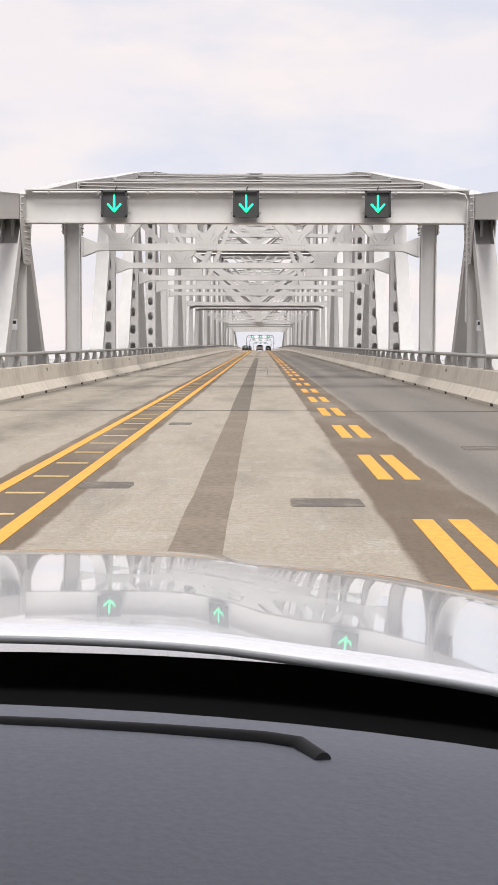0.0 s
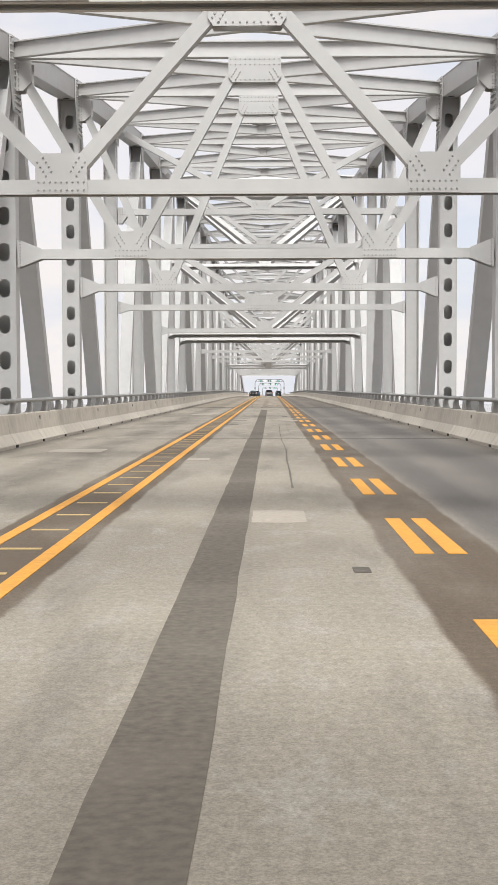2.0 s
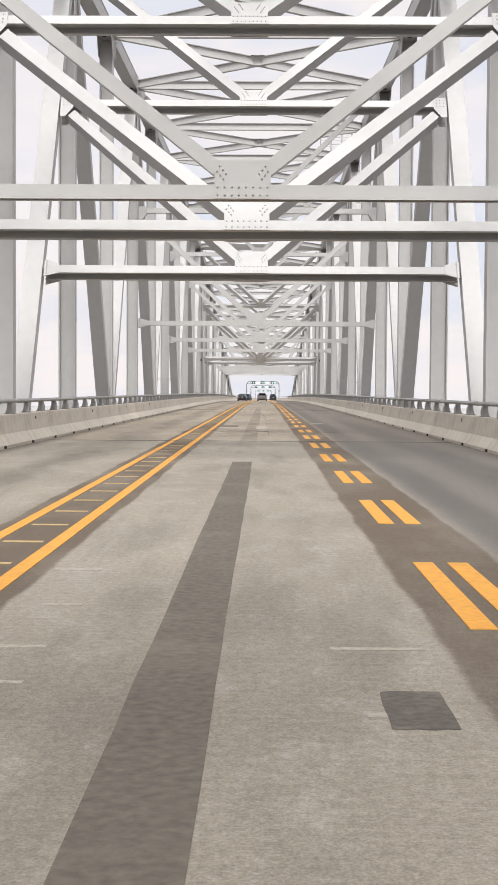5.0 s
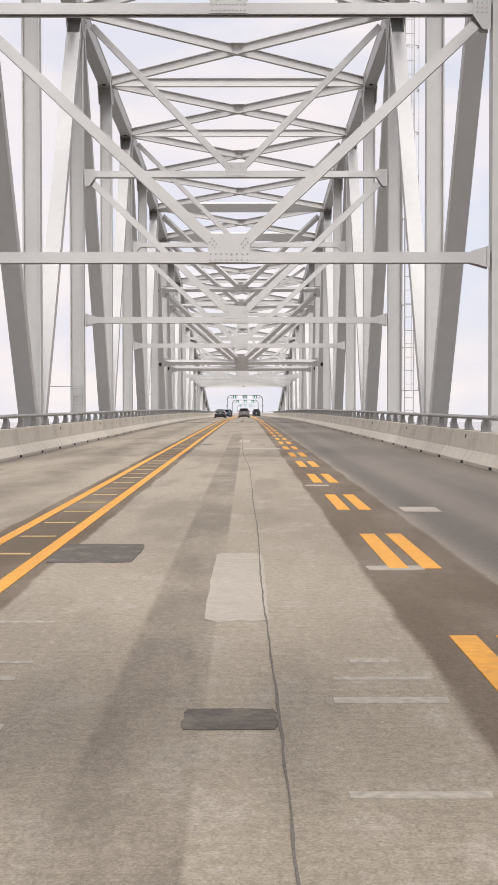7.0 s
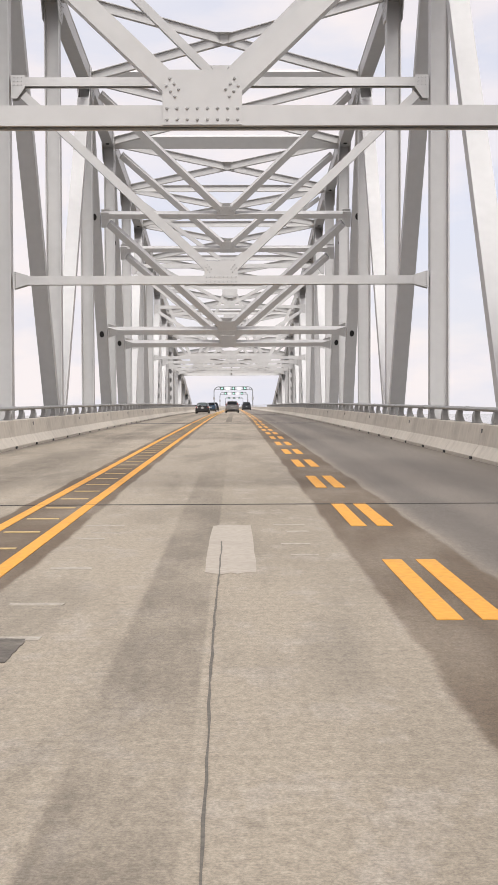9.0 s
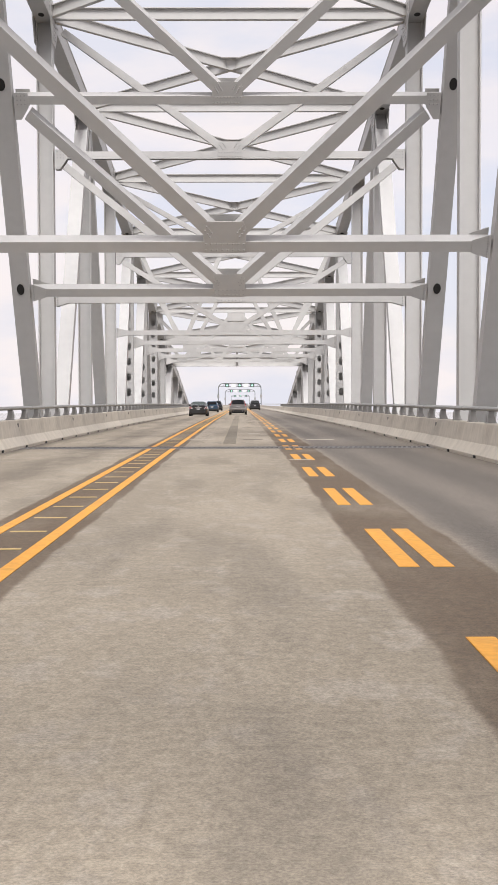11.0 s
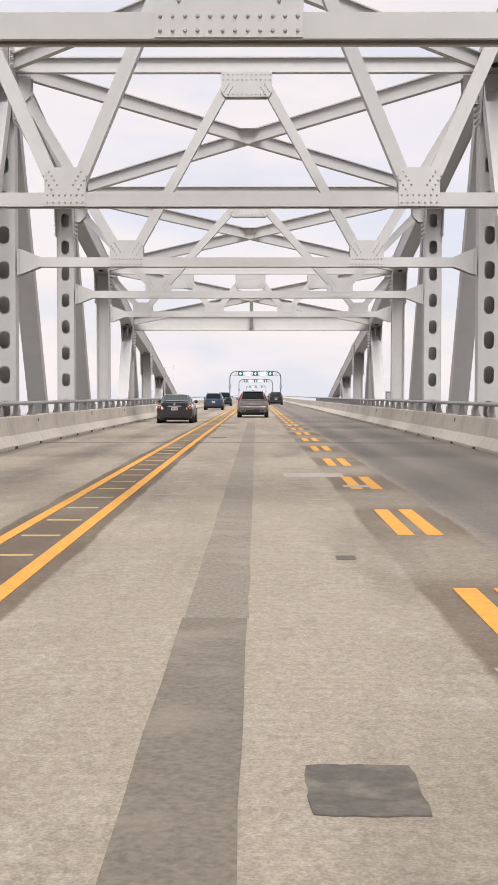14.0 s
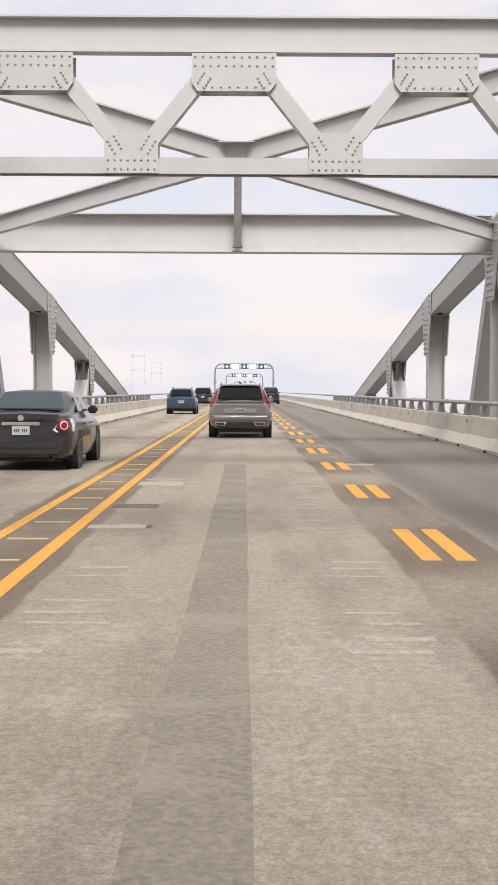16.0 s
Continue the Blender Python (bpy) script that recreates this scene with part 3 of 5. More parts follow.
def v_gusset(parent, m, x, z, half, height, legs, up=1, gap=0.19):
    """A node plate with slanting bolt rows towards its braces."""
    out = [(x - half, z - up * 0.14), (x + half, z - up * 0.14), (x + half, z + up * height * 0.72), (x + half * 0.86, z + up * height), (x - half * 0.86, z + up * height), (x - half, z + up * height * 0.72)]
    places = bolt_rows(x, z, half)
    if up < 0:
        places += [(place[0], z - height + 0.07) for place in bolt_rows(x, z, half * 0.8, 1)]
    if up > 0 and half > 0.65:
        places += [(x + half * (-0.5 + 0.2 * k), z + height - 0.07) for k in range(6)]
    reach = height - 0.3
    for lx in legs:
        if up > 0 and half > 0.5:
            # flat braces: the bolts sit in the upper corners
            for k in range(3):
                for off in (-0.05, 0.05):
                    places.append((x + lx * (half * (0.64 + 0.11 * k) - off * 0.5), z + height * (0.48 + 0.12 * k) + off))
            continue
        for k in range(4):
            for off in (-0.055, 0.055):
                f = 0.16 + reach * k / 3 * 0.8
                places.append((x + lx * (half * (0.28 if up > 0 else 0.5) + f * 0.62 - off), z + up * (f + 0.08 + off * 0.8)))
    gusset(parent, m, out, places, gap)


def sway_frame(y, kind, mid=None, slope=0.0, top=None, dark=False, drop=0.0, wide=0.54):
    s = y - CENTRE
    zd = deck_z(y)
    zt = (top if top is not None else top_z(s))
    m = Matrix(((1, 0, 0, 0), (0, 1, slope, y - slope * LOW), (0, 0, 1, zd), (0, 0, 0, 1)))
    if slope:
        # the frame lies in the leaning plane of the two diagonals
        a = math.atan(slope)
        m = Matrix.Translation((0, y, zd + LOW)) @ Matrix.Rotation(-a, 4, "X") @ Matrix.Diagonal((1, 1, 1 / math.cos(a), 1)) @ Matrix.Translation((0, 0, -LOW))
    deep, gap = (0.22, 0.24) if dark else (0.17, 0.19)
    X = SIDE - 0.36
    low = LOW - drop
    bm = bmesh.new()
    strut_bar(bm, m, low, -X, X, 0.255 if not dark else 0.23, deep)
    frame_part = part("sway_strut", bm, STEEL, truss)

    def brace(p, q, w=0.27):
        b = bmesh.new()
        brace_bar(b, m, p, q, w, 0.3 if not dark else 0.46)
        part("brace", b, STEEL, frame_part)

    for sgn in (-1, 1):
        end_plate(frame_part, m, low, sgn * X, sgn, gap - 0.005, 0.62 if dark or abs(s) < 105 else 0.86)
    if kind == "five":
        feet, up = (-5.2, -1.75, 1.75, 5.2), (-3.46, 0.0, 3.46)
        zu = zt - 0.31
        for x in feet:
            v_gusset(frame_part, m, x, LOW, 0.46, 0.55, (-1, 1))
        for x in up:
            v_gusset(frame_part, m, x, zu - 0.17, 0.72, 0.5, (-1, 1), -1)
        for x in up:
            for sgn in (-1, 1):
                brace((x + sgn * 0.5, zu - 0.35), (x + sgn * 1.48, LOW + 0.35))
        for sgn in (-1, 1):
            brace((sgn * 5.42, LOW + 0.35), (sgn * 6.62, zu - 0.2))
    elif kind == "w":
        zu = zt - 0.22
        for x in (-3.52, 3.52):
            v_gusset(frame_part, m, x, LOW, 0.41 if abs(s) < 115 else 0.49, 0.62, (-1, 1))
        v_gusset(frame_part, m, 0.0, zu - 0.17, 0.74, 0.56, (-1, 1), -1)
        for sgn in (-1, 1):
            brace((sgn * 0.52, zu - 0.3), (sgn * 3.28, LOW + 0.3))
            brace((sgn * 3.76, LOW + 0.3), (sgn * 6.55, zu - 0.55))
            out = [(sgn * X, zu - 0.95), (sgn * X, zu - 0.12), (sgn * (X - 0.45), zu - 0.12), (sgn * (X - 0.45), zu - 0.7), (sgn * (X - 0.2), zu - 0.95)]
            gusset(frame_part, m, out, [(sgn * (X - 0.08), zu - 0.2 - 0.1 * q) for q in range(8)], 0.2)
    else:
        b = bmesh.new()
        strut_bar(b, m, mid, -X, X, 0.26 if not dark else 0.22, deep)
        part("sway_strut", b, STEEL, frame_part)
        v_gusset(frame_part, m, 0.0, low, wide, 0.6, (-1, 1), 1, gap)
        v_gusset(frame_part, m, 0.0, mid, 0.48, 0.5, (-1, 1), 1, gap)
        w = 0.27 if not dark else 0.31
        for sgn in (-1, 1):
            brace((sgn * 0.36, low + 0.34), (sgn * 6.35, mid - 0.42), w)
            brace((sgn * 0.32, mid + 0.3), (sgn * 6.4, zt - 0.7), w)
            out = [(sgn * X, mid - 0.55), (sgn * X, mid + 0.2), (sgn * (X - 0.45), mid + 0.2), (sgn * (X - 0.45), mid - 0.2), (sgn * (X - 0.2), mid - 0.55)]
            gusset(frame_part, m, out, [(sgn * (X - 0.1 - 0.12 * a), mid + 0.12 - 0.12 * c) for a in range(3) for c in range(3)], gap - 0.005)


for sgn in (-1, 1):
    for off, kind, mid in ((146.4, "five", None), (134.2, "w", None), (122.0, "w", None), (109.8, "w", None), (97.6, "vv", 9.75), (73.2, "vv", 10.8), (24.4, "vv", 11.65)):
        sway_frame(round(CENTRE + sgn * off, 2), kind, mid, wide=0.78 if off == 97.6 else 0.54)
    # the two leaning frames each side of the pier, in the plane of the diagonals
    for hi, lo, drop in ((48.8, 61.0, 0.0 if sgn < 0 else -0.08), (61.0, 73.2, 0.0 if sgn < 0 else 0.13)):
        zt, zf = top_z(hi), foot_z(lo)
        lean = sgn * (hi - lo) / (zt - zf)
        y_low = CENTRE + sgn * (lo - (lo - hi) * (LOW - zf) / (zt - zf))
        sway_frame(y_low, "vv", 11.4 if hi < 50 else 10.95, lean, zt, True, drop)
sway_frame(CENTRE, "vv", 11.75)


# ---- roadway ----
def build_road():
    bm = bmesh.new()
    ys = list(np.arange(-60, 420, 4.0)) + list(np.arange(420, 1500, 12.0))
    rows = []
    for y in ys:
        z = deck_z(y)
        rows.append([bm.verts.new((x, y, z + dz)) for x, dz in ((-6.6, -0.35), (-6.6, 0.0), (-3.3, 0.0), (0.0, 0.0), (3.3, 0.0), (6.6, 0.0), (6.6, -0.35))])
    for a, b in zip(rows, rows[1:]):
        for i in range(6):
            bm.faces.new((a[i], a[i + 1], b[i + 1], b[i]))
        bm.faces.new((a[6], a[0], b[0], b[6]))
    bm.faces.new(rows[0])
    bm.faces.new(rows[-1])
    ob = new("road", mesh_of("road", bm, DECK))
    tagged(ob, "weathered concrete bridge roadway with stained lanes", "road", kind="structure")
    return ob


road = build_road()


def strip_mesh(name, mat, x0, x1, y0, y1, lift=0.004, step=6.0, rough_edge=0.0):
    """A thin painted or laid strip that follows the roadway."""
    bm = bmesh.new()
    n = max(int((y1 - y0) / step), 1)
    rows = []
    rng = random.Random(int(x0 * 100 + y0 * 7))
    for k in range(n + 1):
        y = y0 + (y1 - y0) * k / n
        e0, e1 = (rng.uniform(-1, 1) * rough_edge, rng.uniform(-1, 1) * rough_edge)
        z = deck_z(y)
        rows.append([bm.verts.new((x0 + e0, y, z - 0.01)), bm.verts.new((x0 + e0, y, z + lift)), bm.verts.new((x1 + e1, y, z + lift)), bm.verts.new((x1 + e1, y, z - 0.01))])
    for a, b in zip(rows, rows[1:]):
        for i in range(4):
            bm.faces.new((a[i], a[(i + 1) % 4], b[(i + 1) % 4], b[i]))
    bm.faces.new(rows[0])
    bm.faces.new(rows[-1])
    return mesh_of(name, bm, mat)


marking = thing("lane_marking", "yellow painted lane lines on the roadway", "road marking", kind="structure")


def mark(name, me, at=None):
    ob = new(name, me)
    ob.parent = marking
    if at is not None:
        ob.location = at
    return ob


mark("solid_line", strip_mesh("solid_line", YELLOW, -1.57, -1.43, -30, 700, 0.006, 6))
mark("solid_line", strip_mesh("solid_line", YELLOW, -2.21, -2.08, -30, 700, 0.006, 6))
DASH = strip_mesh("dash", YELLOW, -0.085, 0.085, -3.05, 0.0, 0.006, 3)


def dash_far_end(k):
    """Painted dashes wander a little from an even spacing."""
    y = 11.25 + 6.262 * k
    return y + float(np.interp(y, [0, 20, 40, 54, 75, 92, 104, 120, 135, 150, 160, 171, 180, 190, 202, 225, 250, 262, 273, 284, 300, 312, 323, 334, 345], [0.13, -0.02, -0.52, -0.46, -0.29, -0.12, 0.25, 0.22, 0.18, 0.07, 0.31, 0.38, 0.17, -0.23, -0.67, -0.85, -1.05, -1.20, -1.05, -0.88, -0.82, -1.11, -0.50, -0.65, -0.63]))


for k in range(-3, 95):
    y = dash_far_end(k)
    stray = float(np.interp(y, [236, 248, 260, 268], [0, -0.08, -0.08, 0]))
    for x in (1.78, 2.07):
        mark("dash", DASH, (x + stray, y, deck_z(y - 1.4)))
BAR = strip_mesh("cross_bar", PALE_YELLOW, -0.19, 0.19, -0.045, 0.045, 0.006, 1)
for k in range(0, 268):
    y = 8.33 + 1.5655 * k
    y += float(np.interp(y, [0, 20, 40, 54, 75, 92, 104, 120, 135, 150, 160, 171, 180, 190, 202, 225, 250, 262, 273, 284, 300, 312, 323, 334, 345], [0.13, 0.07, -0.34, -0.22, -0.29, -0.32, -0.10, -0.32, -0.53, -0.61, 0.08, 0.59, 0.71, 0.57, 0.13, 0.21, 0.41, 0.13, -0.18, -0.62, -0.74, -0.57, 0.14, -0.18, -0.23]))
    mark("cross_bar", BAR, (-1.83, y, deck_z(y)))

# ---- water far below and the haze line ----
bm = bmesh.new()
bmesh.ops.create_grid(bm, x_segments=1, y_segments=1, size=4800)
WATER = material("hazy_grey_bay_water", (0.09, 0.095, 0.1), 0.08, 0, 0.1, 0.02)
water = new("water", mesh_of("water", bm, WATER))
water.location = (0, 0, -57)
tagged(water, "pale grey bay water under haze", "water", kind="structure")


# ---- barriers and rails ----
def barrier_profile():
    return [(5.80, 0.0), (5.80, 0.075), (5.965, 0.33), (6.045, 0.78), (6.065, 0.80), (6.30, 0.80), (6.30, -0.02), (5.95, -0.02)]


def barrier_mesh(length):
    bm = bmesh.new()
    prof = barrier_profile()
    a = [bm.verts.new((x, 0.014, z)) for x, z in prof]
    b = [bm.verts.new((x, length - 0.014, z)) for x, z in prof]
    n = len(prof)
    for i in range(n):
        bm.faces.new((a[i], a[(i + 1) % n], b[(i + 1) % n], b[i]))
    bm.faces.new(a)
    bm.faces.new(b)
    return mesh_of("barrier", bm, BARRIER)


def rail_post_mesh():
    """A cast post that bows out towards the road and carries the rail."""
    bm = bmesh.new()
    outline = []
    for k in range(7):
        f = k / 6
        outline.append((6.10 - 0.03 * math.sin(f * math.pi) + 0.03 * f, 0.80 + 0.30 * f))
    back = [(x + 0.2 - 0.08 * (i / 6), z) for i, (x, z) in enumerate(outline)]
    ring = outline + back[::-1]
    for w0, w1 in ((-0.09, 0.09),):
        a = [bm.verts.new((x, w0 * (1.55 - 0.45 * (z - 0.8) / 0.3), z)) for x, z in ring]
        b = [bm.verts.new((x, w1 * (1.55 - 0.45 * (z - 0.8) / 0.3), z)) for x, z in ring]
    n = len(ring)
    for i in range(n):
        bm.faces.new((a[i], a[(i + 1) % n], b[(i + 1) % n], b[i]))
    bm.faces.new(a)
    bm.faces.new(b)
    box(bm, 6.06, 6.3, -0.14, 0.14, 0.80, 0.825)
    return mesh_of("rail_post", bm, RAIL_POST)


BARRIER_MESH = barrier_mesh(3.75)
POST_MESH = rail_post_mesh()
bm = bmesh.new()
# a dark block set into the wall foot, painted as the drain's shaded mouth
box(bm, 5.775, 5.9, -0.11, 0.11, 0.005, 0.07)
DRAIN_MESH = mesh_of("drain_opening", bm, OPENING_SHADE)
for side in (1, -1):
    wall = thing("bridge_parapet", "precast concrete parapet with a pale metal rail", "parapet", kind="structure")
    turn = 1 if side > 0 else -1
    for k in range(-5, 112):
        y = 0.75 + 3.75 * k
        ob = new("barrier_segment", BARRIER_MESH)
        ob.parent = wall
        zr = deck_z(y + 1.8)
        if side > 0:
            ob.matrix_basis = Matrix.Translation((0, y, zr))
        else:
            ob.matrix_basis = Matrix.Translation((0, y + 3.75, zr)) @ Matrix.Rotation(math.pi, 4, "Z")
        d = new("drain_opening", DRAIN_MESH)
        d.parent = wall
        d.matrix_basis = Matrix.Translation((0, y, zr)) @ Matrix.Rotation(0 if side > 0 else math.pi, 4, "Z")
    for k in range(-6, 175):
        y = 0.6 + 2.35 * k
        ob = new("rail_post", POST_MESH)
        ob.parent = wall
        ob.matrix_basis = Matrix.Translation((0, y, deck_z(y))) @ Matrix.Rotation(0 if side > 0 else math.pi, 4, "Z")
    bm = bmesh.new()
    pts = [(side * 6.17, y, deck_z(y) + 1.135) for y in list(np.arange(-18, 424, 8.0))]
    outline = [(0.075 * math.cos(2 * math.pi * q / 12), 0.055 * math.sin(2 * math.pi * q / 12)) for q in range(12)]
    for p, q in zip(pts, pts[1:]):
        extrude(bm, p, q, outline)
    part("rail", bm, RAIL, wall, smooth=True)
    for k in range(-2, 60):
        y = 1.8 + 7.05 * k
        bm = bmesh.new()
        p = (side * 6.17, y - 0.09, deck_z(y) + 1.135)
        extrude(bm, p, (p[0], y + 0.09, p[2]), [(u * 1.14, v * 1.18) for u, v in outline])
        part("rail_sleeve", bm, RAIL, wall)
    for k in range(1, 33):
        y = 3.2 + 12.2 * k
        bm = bmesh.new()
        box(bm, min(side * 6.0, side * 6.1), max(side * 6.0, side * 6.1), y - 0.05, y + 0.05, deck_z(y) + 0.60, deck_z(y) + 0.70)
        part("junction_box", bm, DARK_STEEL, wall, "small dark box on the parapet face")
    # the same parapet further on, too far off to tell its pieces
    bm = bmesh.new()
    for y in np.arange(411, 1400, 24.0):
        prof = [(side * x, z) for x, z in barrier_profile()]
        a = [bm.verts.new((x, y, deck_z(y) + z)) for x, z in prof]
        b = [bm.verts.new((x, y + 24, deck_z(y + 24) + z)) for x, z in prof]
        for i in range(len(prof)):
            j = (i + 1) % len(prof)
            bm.faces.new((a[i], a[j], b[j], b[i]))
        extrude(bm, (side * 6.17, y, deck_z(y) + 1.13), (side * 6.17, y + 24, deck_z(y + 24) + 1.13), rect(0.13, 0.1))
    part("far_parapet", bm, BARRIER, wall)


# ---- patches, joints and cracks in the roadway ----
wear = thing("road_repair", "dark and pale repair patches and joints in the concrete", "road repair", kind="structure")


def laid(name, mat, x0, x1, y0, y1, lift=0.004, label="", edge=0.02):
    ob = new(name, strip_mesh(name, mat, x0, x1, y0, y1, lift, 0.9 if y1 - y0 > 2 else 0.3, edge))
    ob.parent = wear
    if label:
        ob["label"] = label
    return ob


laid("overlay_strip", TAR_PALE, -0.20, 0.18, -6, 28.3, 0.004, "bleached brown longitudinal overlay strip", 0.007)
laid("overlay_strip", TAR, -0.22, 0.19, 28.6, 77.2, 0.004, "dark longitudinal overlay strip", 0.007)
laid("overlay_strip", TAR, -0.19, 0.21, 77.4, 127.0, 0.004, "dark longitudinal overlay strip", 0.007)
laid("overlay_strip", TAR_WORN, -0.17, 0.235, 262.5, 291.0, 0.004, "worn dark longitudinal overlay strip", 0.008)
laid("overlay_strip", TAR_FAINT, -0.16, 0.24, 291.0, 348.0, 0.004, "scrubbed faint longitudinal overlay strip", 0.008)
for y, wide in ((28.47, 0.03), (77.28, 0.03), (137.76, 0.05), (198.46, 0.04), (319.87, 0.05)):
    laid("expansion_joint", JOINT, -5.8, 5.8, y - wide / 2, y + wide / 2, 0.0085, edge=0.004)


# the wide finger joint at the end of the suspended span
FINGER = material("worn_steel_finger_plate", (0.16, 0.15, 0.145), 0.6, 0.2, 0.2, 14.0, 0.4, (0.10, 0.09, 0.085), 2.0)


def finger_joint(y):
    base = laid("finger_joint", FINGER, -5.8, 5.8, y - 0.7, y + 0.7, 0.0085, "dark steel finger joint across the roadway", 0.006)
    z = deck_z(y)
    for q in range(83):
        x = -5.72 + q * 0.139
        bm = bmesh.new()
        box(bm, x, x + 0.075, y - 0.26, y - 0.16, z + 0.006, z + 0.0125)
        box(bm, x + 0.055, x + 0.08, y - 0.22, y + 0.2, z + 0.006, z + 0.0135)
        box(bm, x + 0.06, x + 0.135, y + 0.16, y + 0.26, z + 0.006, z + 0.0125)
        part("tooth_gap", bm, OPENING_SHADE, base)
    return base


finger_joint(258.93)


def patch(mat, x0, x1, y0, y1, lift):
    """A repair with a hand-trowelled, uneven outline."""
    rng = random.Random(int(y0 * 31 + x0 * 100))
    w, d = (x1 - x0) / 2, (y1 - y0) / 2
    cx, cy = (x0 + x1) / 2, (y0 + y1) / 2
    bm = bmesh.new()
    ring = []
    for k in range(24):
        a = 2 * math.pi * k / 24
        c, s = math.cos(a), math.sin(a)
        f = (abs(c) ** 22 + abs(s) ** 22) ** (-1 / 22) * rng.uniform(0.96, 1.02)
        ring.append((cx + w * c * f, cy + d * s * f))
    low = [bm.verts.new((x, y, deck_z(y) - 0.01)) for x, y in ring]
    top = [bm.verts.new((x, y, deck_z(y) + lift)) for x, y in ring]
    for k in range(24):
        bm.faces.new((low[k], low[(k + 1) % 24], top[(k + 1) % 24], top[k]))
    bm.faces.new(top)
    bm.faces.new(low)
    part("patch", bm, mat, wear)


for x0, x1, y0, y1 in ((-1.42, -0.86, 13.53, 14.13), (0.72, 1.38, 12.13, 12.73), (-1.2, -0.8, 23.66, 24.26), (3.25, 4.3, 18.33, 19.03), (1.09, 1.23, 50.42, 50.72), (-1.28, -0.85, 91.68, 92.18), (-1.23, -0.64, 98.48, 98.98), (-0.92, -0.58, 102.76, 103.26), (0.99, 1.29, 106.28, 106.98), (2.68, 3.07, 100.43, 100.83), (-1.4, -0.59, 152.86, 154.46), (0.15, 0.58, 146.77, 147.17), (2.56, 3.04, 146.18, 146.68), (-1.36, -0.8, 188.20, 188.90), (0.09, 0.34, 184.66, 184.91), (0.48, 1.15, 266.56, 267.06), (0.47, 0.88, 287.21, 287.81), (2.77, 3.02, 292.14, 292.74), (-1.39, -0.83, 338.60, 339.10), (-0.8, -0.74, 336.32, 336.62), (0.97, 1.14, 293.85, 294.1), (-1.18, -0.67, 324.1, 324.8)):
    patch(PATCH_DARK, x0, x1, y0, y1, 0.005)
for x0, x1, y0, y1 in ((0.22, 0.83, 54.17, 55.57), (-4.69, -3.44, 69.50, 71.20), (-1.27, -0.81, 66.25, 67.15), (0.51, 1.67, 98.18, 99.03), (1.17, 1.61, 97.25, 97.85), (-3.73, -2.45, 113.04, 114.44), (-3.88, -2.78, 109.99, 112.09), (-1.4, -0.63, 146.38, 146.88), (0.15, 0.6, 149.62, 153.62), (2.57, 3.08, 158.50, 159.30), (0.34, 1.57, 183.47, 184.67), (0.17, 0.6, 191.66, 195.66), (2.62, 3.55, 265.87, 266.57), (-1.4, -0.56, 266.27, 266.67), (1.5, 2.03, 251.4, 251.65), (1.5, 2.02, 289.22, 289.52), (2.56, 2.95, 287.01, 287.51), (0.75, 1.78, 304.63, 305.63), (1.6, 1.98, 302.31, 302.71), (-1.38, -0.71, 342.36, 343.06), (2.08, 2.7, 347.87, 348.37), (-1.39, -0.8, 336.27, 336.62), (1.5, 2.0, 152.3, 152.6), (1.5, 1.92, 164.1, 164.45), (-1.21, -0.86, 274.9, 275.6), (0.67, 1.17, 274.1, 274.9)):
    patch(PATCH_LIGHT, x0, x1, y0, y1, 0.0055)


MARK = material("worn_groove_mark", (0.36, 0.32, 0.265), 0.9, 0, 0.25, 20.0)
rng = random.Random(11)
for y0, y1, gap in ((33, 40, 0.55), (88, 93, 0.5), (100, 112, 0.8), (141, 150, 0.45), (188, 196, 0.7), (262, 272, 0.6), (298, 316, 0.7), (330, 345, 0.4)):
    y = y0
    while y < y1:
        for xc in (1.05, -0.95):
            if rng.random() < 0.5:
                x = xc + rng.uniform(-0.12, 0.12)
                w = rng.uniform(0.1, 0.28)
                laid("groove_mark", MARK, x - w, x + w, y, y + rng.uniform(0.05, 0.13), 0.0045, edge=0.008)
        y += gap * rng.uniform(0.7, 1.3)


CRACK = material("dirt_filled_crack", (0.13, 0.115, 0.095), 0.9, 0, 0.3, 30.0)


def crack(points, width):
    rng = random.Random(5)
    bm = bmesh.new()
    rows = []
    for k in range((len(points) - 1) * 60 + 1):
        i, f = divmod(k, 60)
        a, b = points[i], points[min(i + 1, len(points) - 1)]
        x = a[0] + (b[0] - a[0]) * f / 60 + 0.012 * math.sin(k * 0.13) * math.sin(k * 0.031) + rng.uniform(-0.004, 0.004)
        y = a[1] + (b[1] - a[1]) * f / 60
        w = width * rng.uniform(0.5, 1.2)
        z = deck_z(y)
        rows.append([bm.verts.new((x - w, y, z + 0.0065)), bm.verts.new((x + w, y, z + 0.0065)), bm.verts.new((x + w, y, z - 0.01)), bm.verts.new((x - w, y, z - 0.01))])
    for a, b in zip(rows, rows[1:]):
        for i in range(4):
            bm.faces.new((a[i], a[(i + 1) % 4], b[(i + 1) % 4], b[i]))
    part("crack", bm, CRACK, wear)


crack([(0.75, 59), (0.79, 71)], 0.016)
crack([(0.79, 71), (0.73, 79.5), (0.75, 85), (0.77, 92)], 0.008)
crack([(1.04, 80.5), (1.03, 91)], 0.002)
crack([(0.60, 143.5), (0.56, 156), (0.53, 170), (0.34, 180)], 0.006)
crack([(0.34, 180), (0.28, 194)], 0.007)


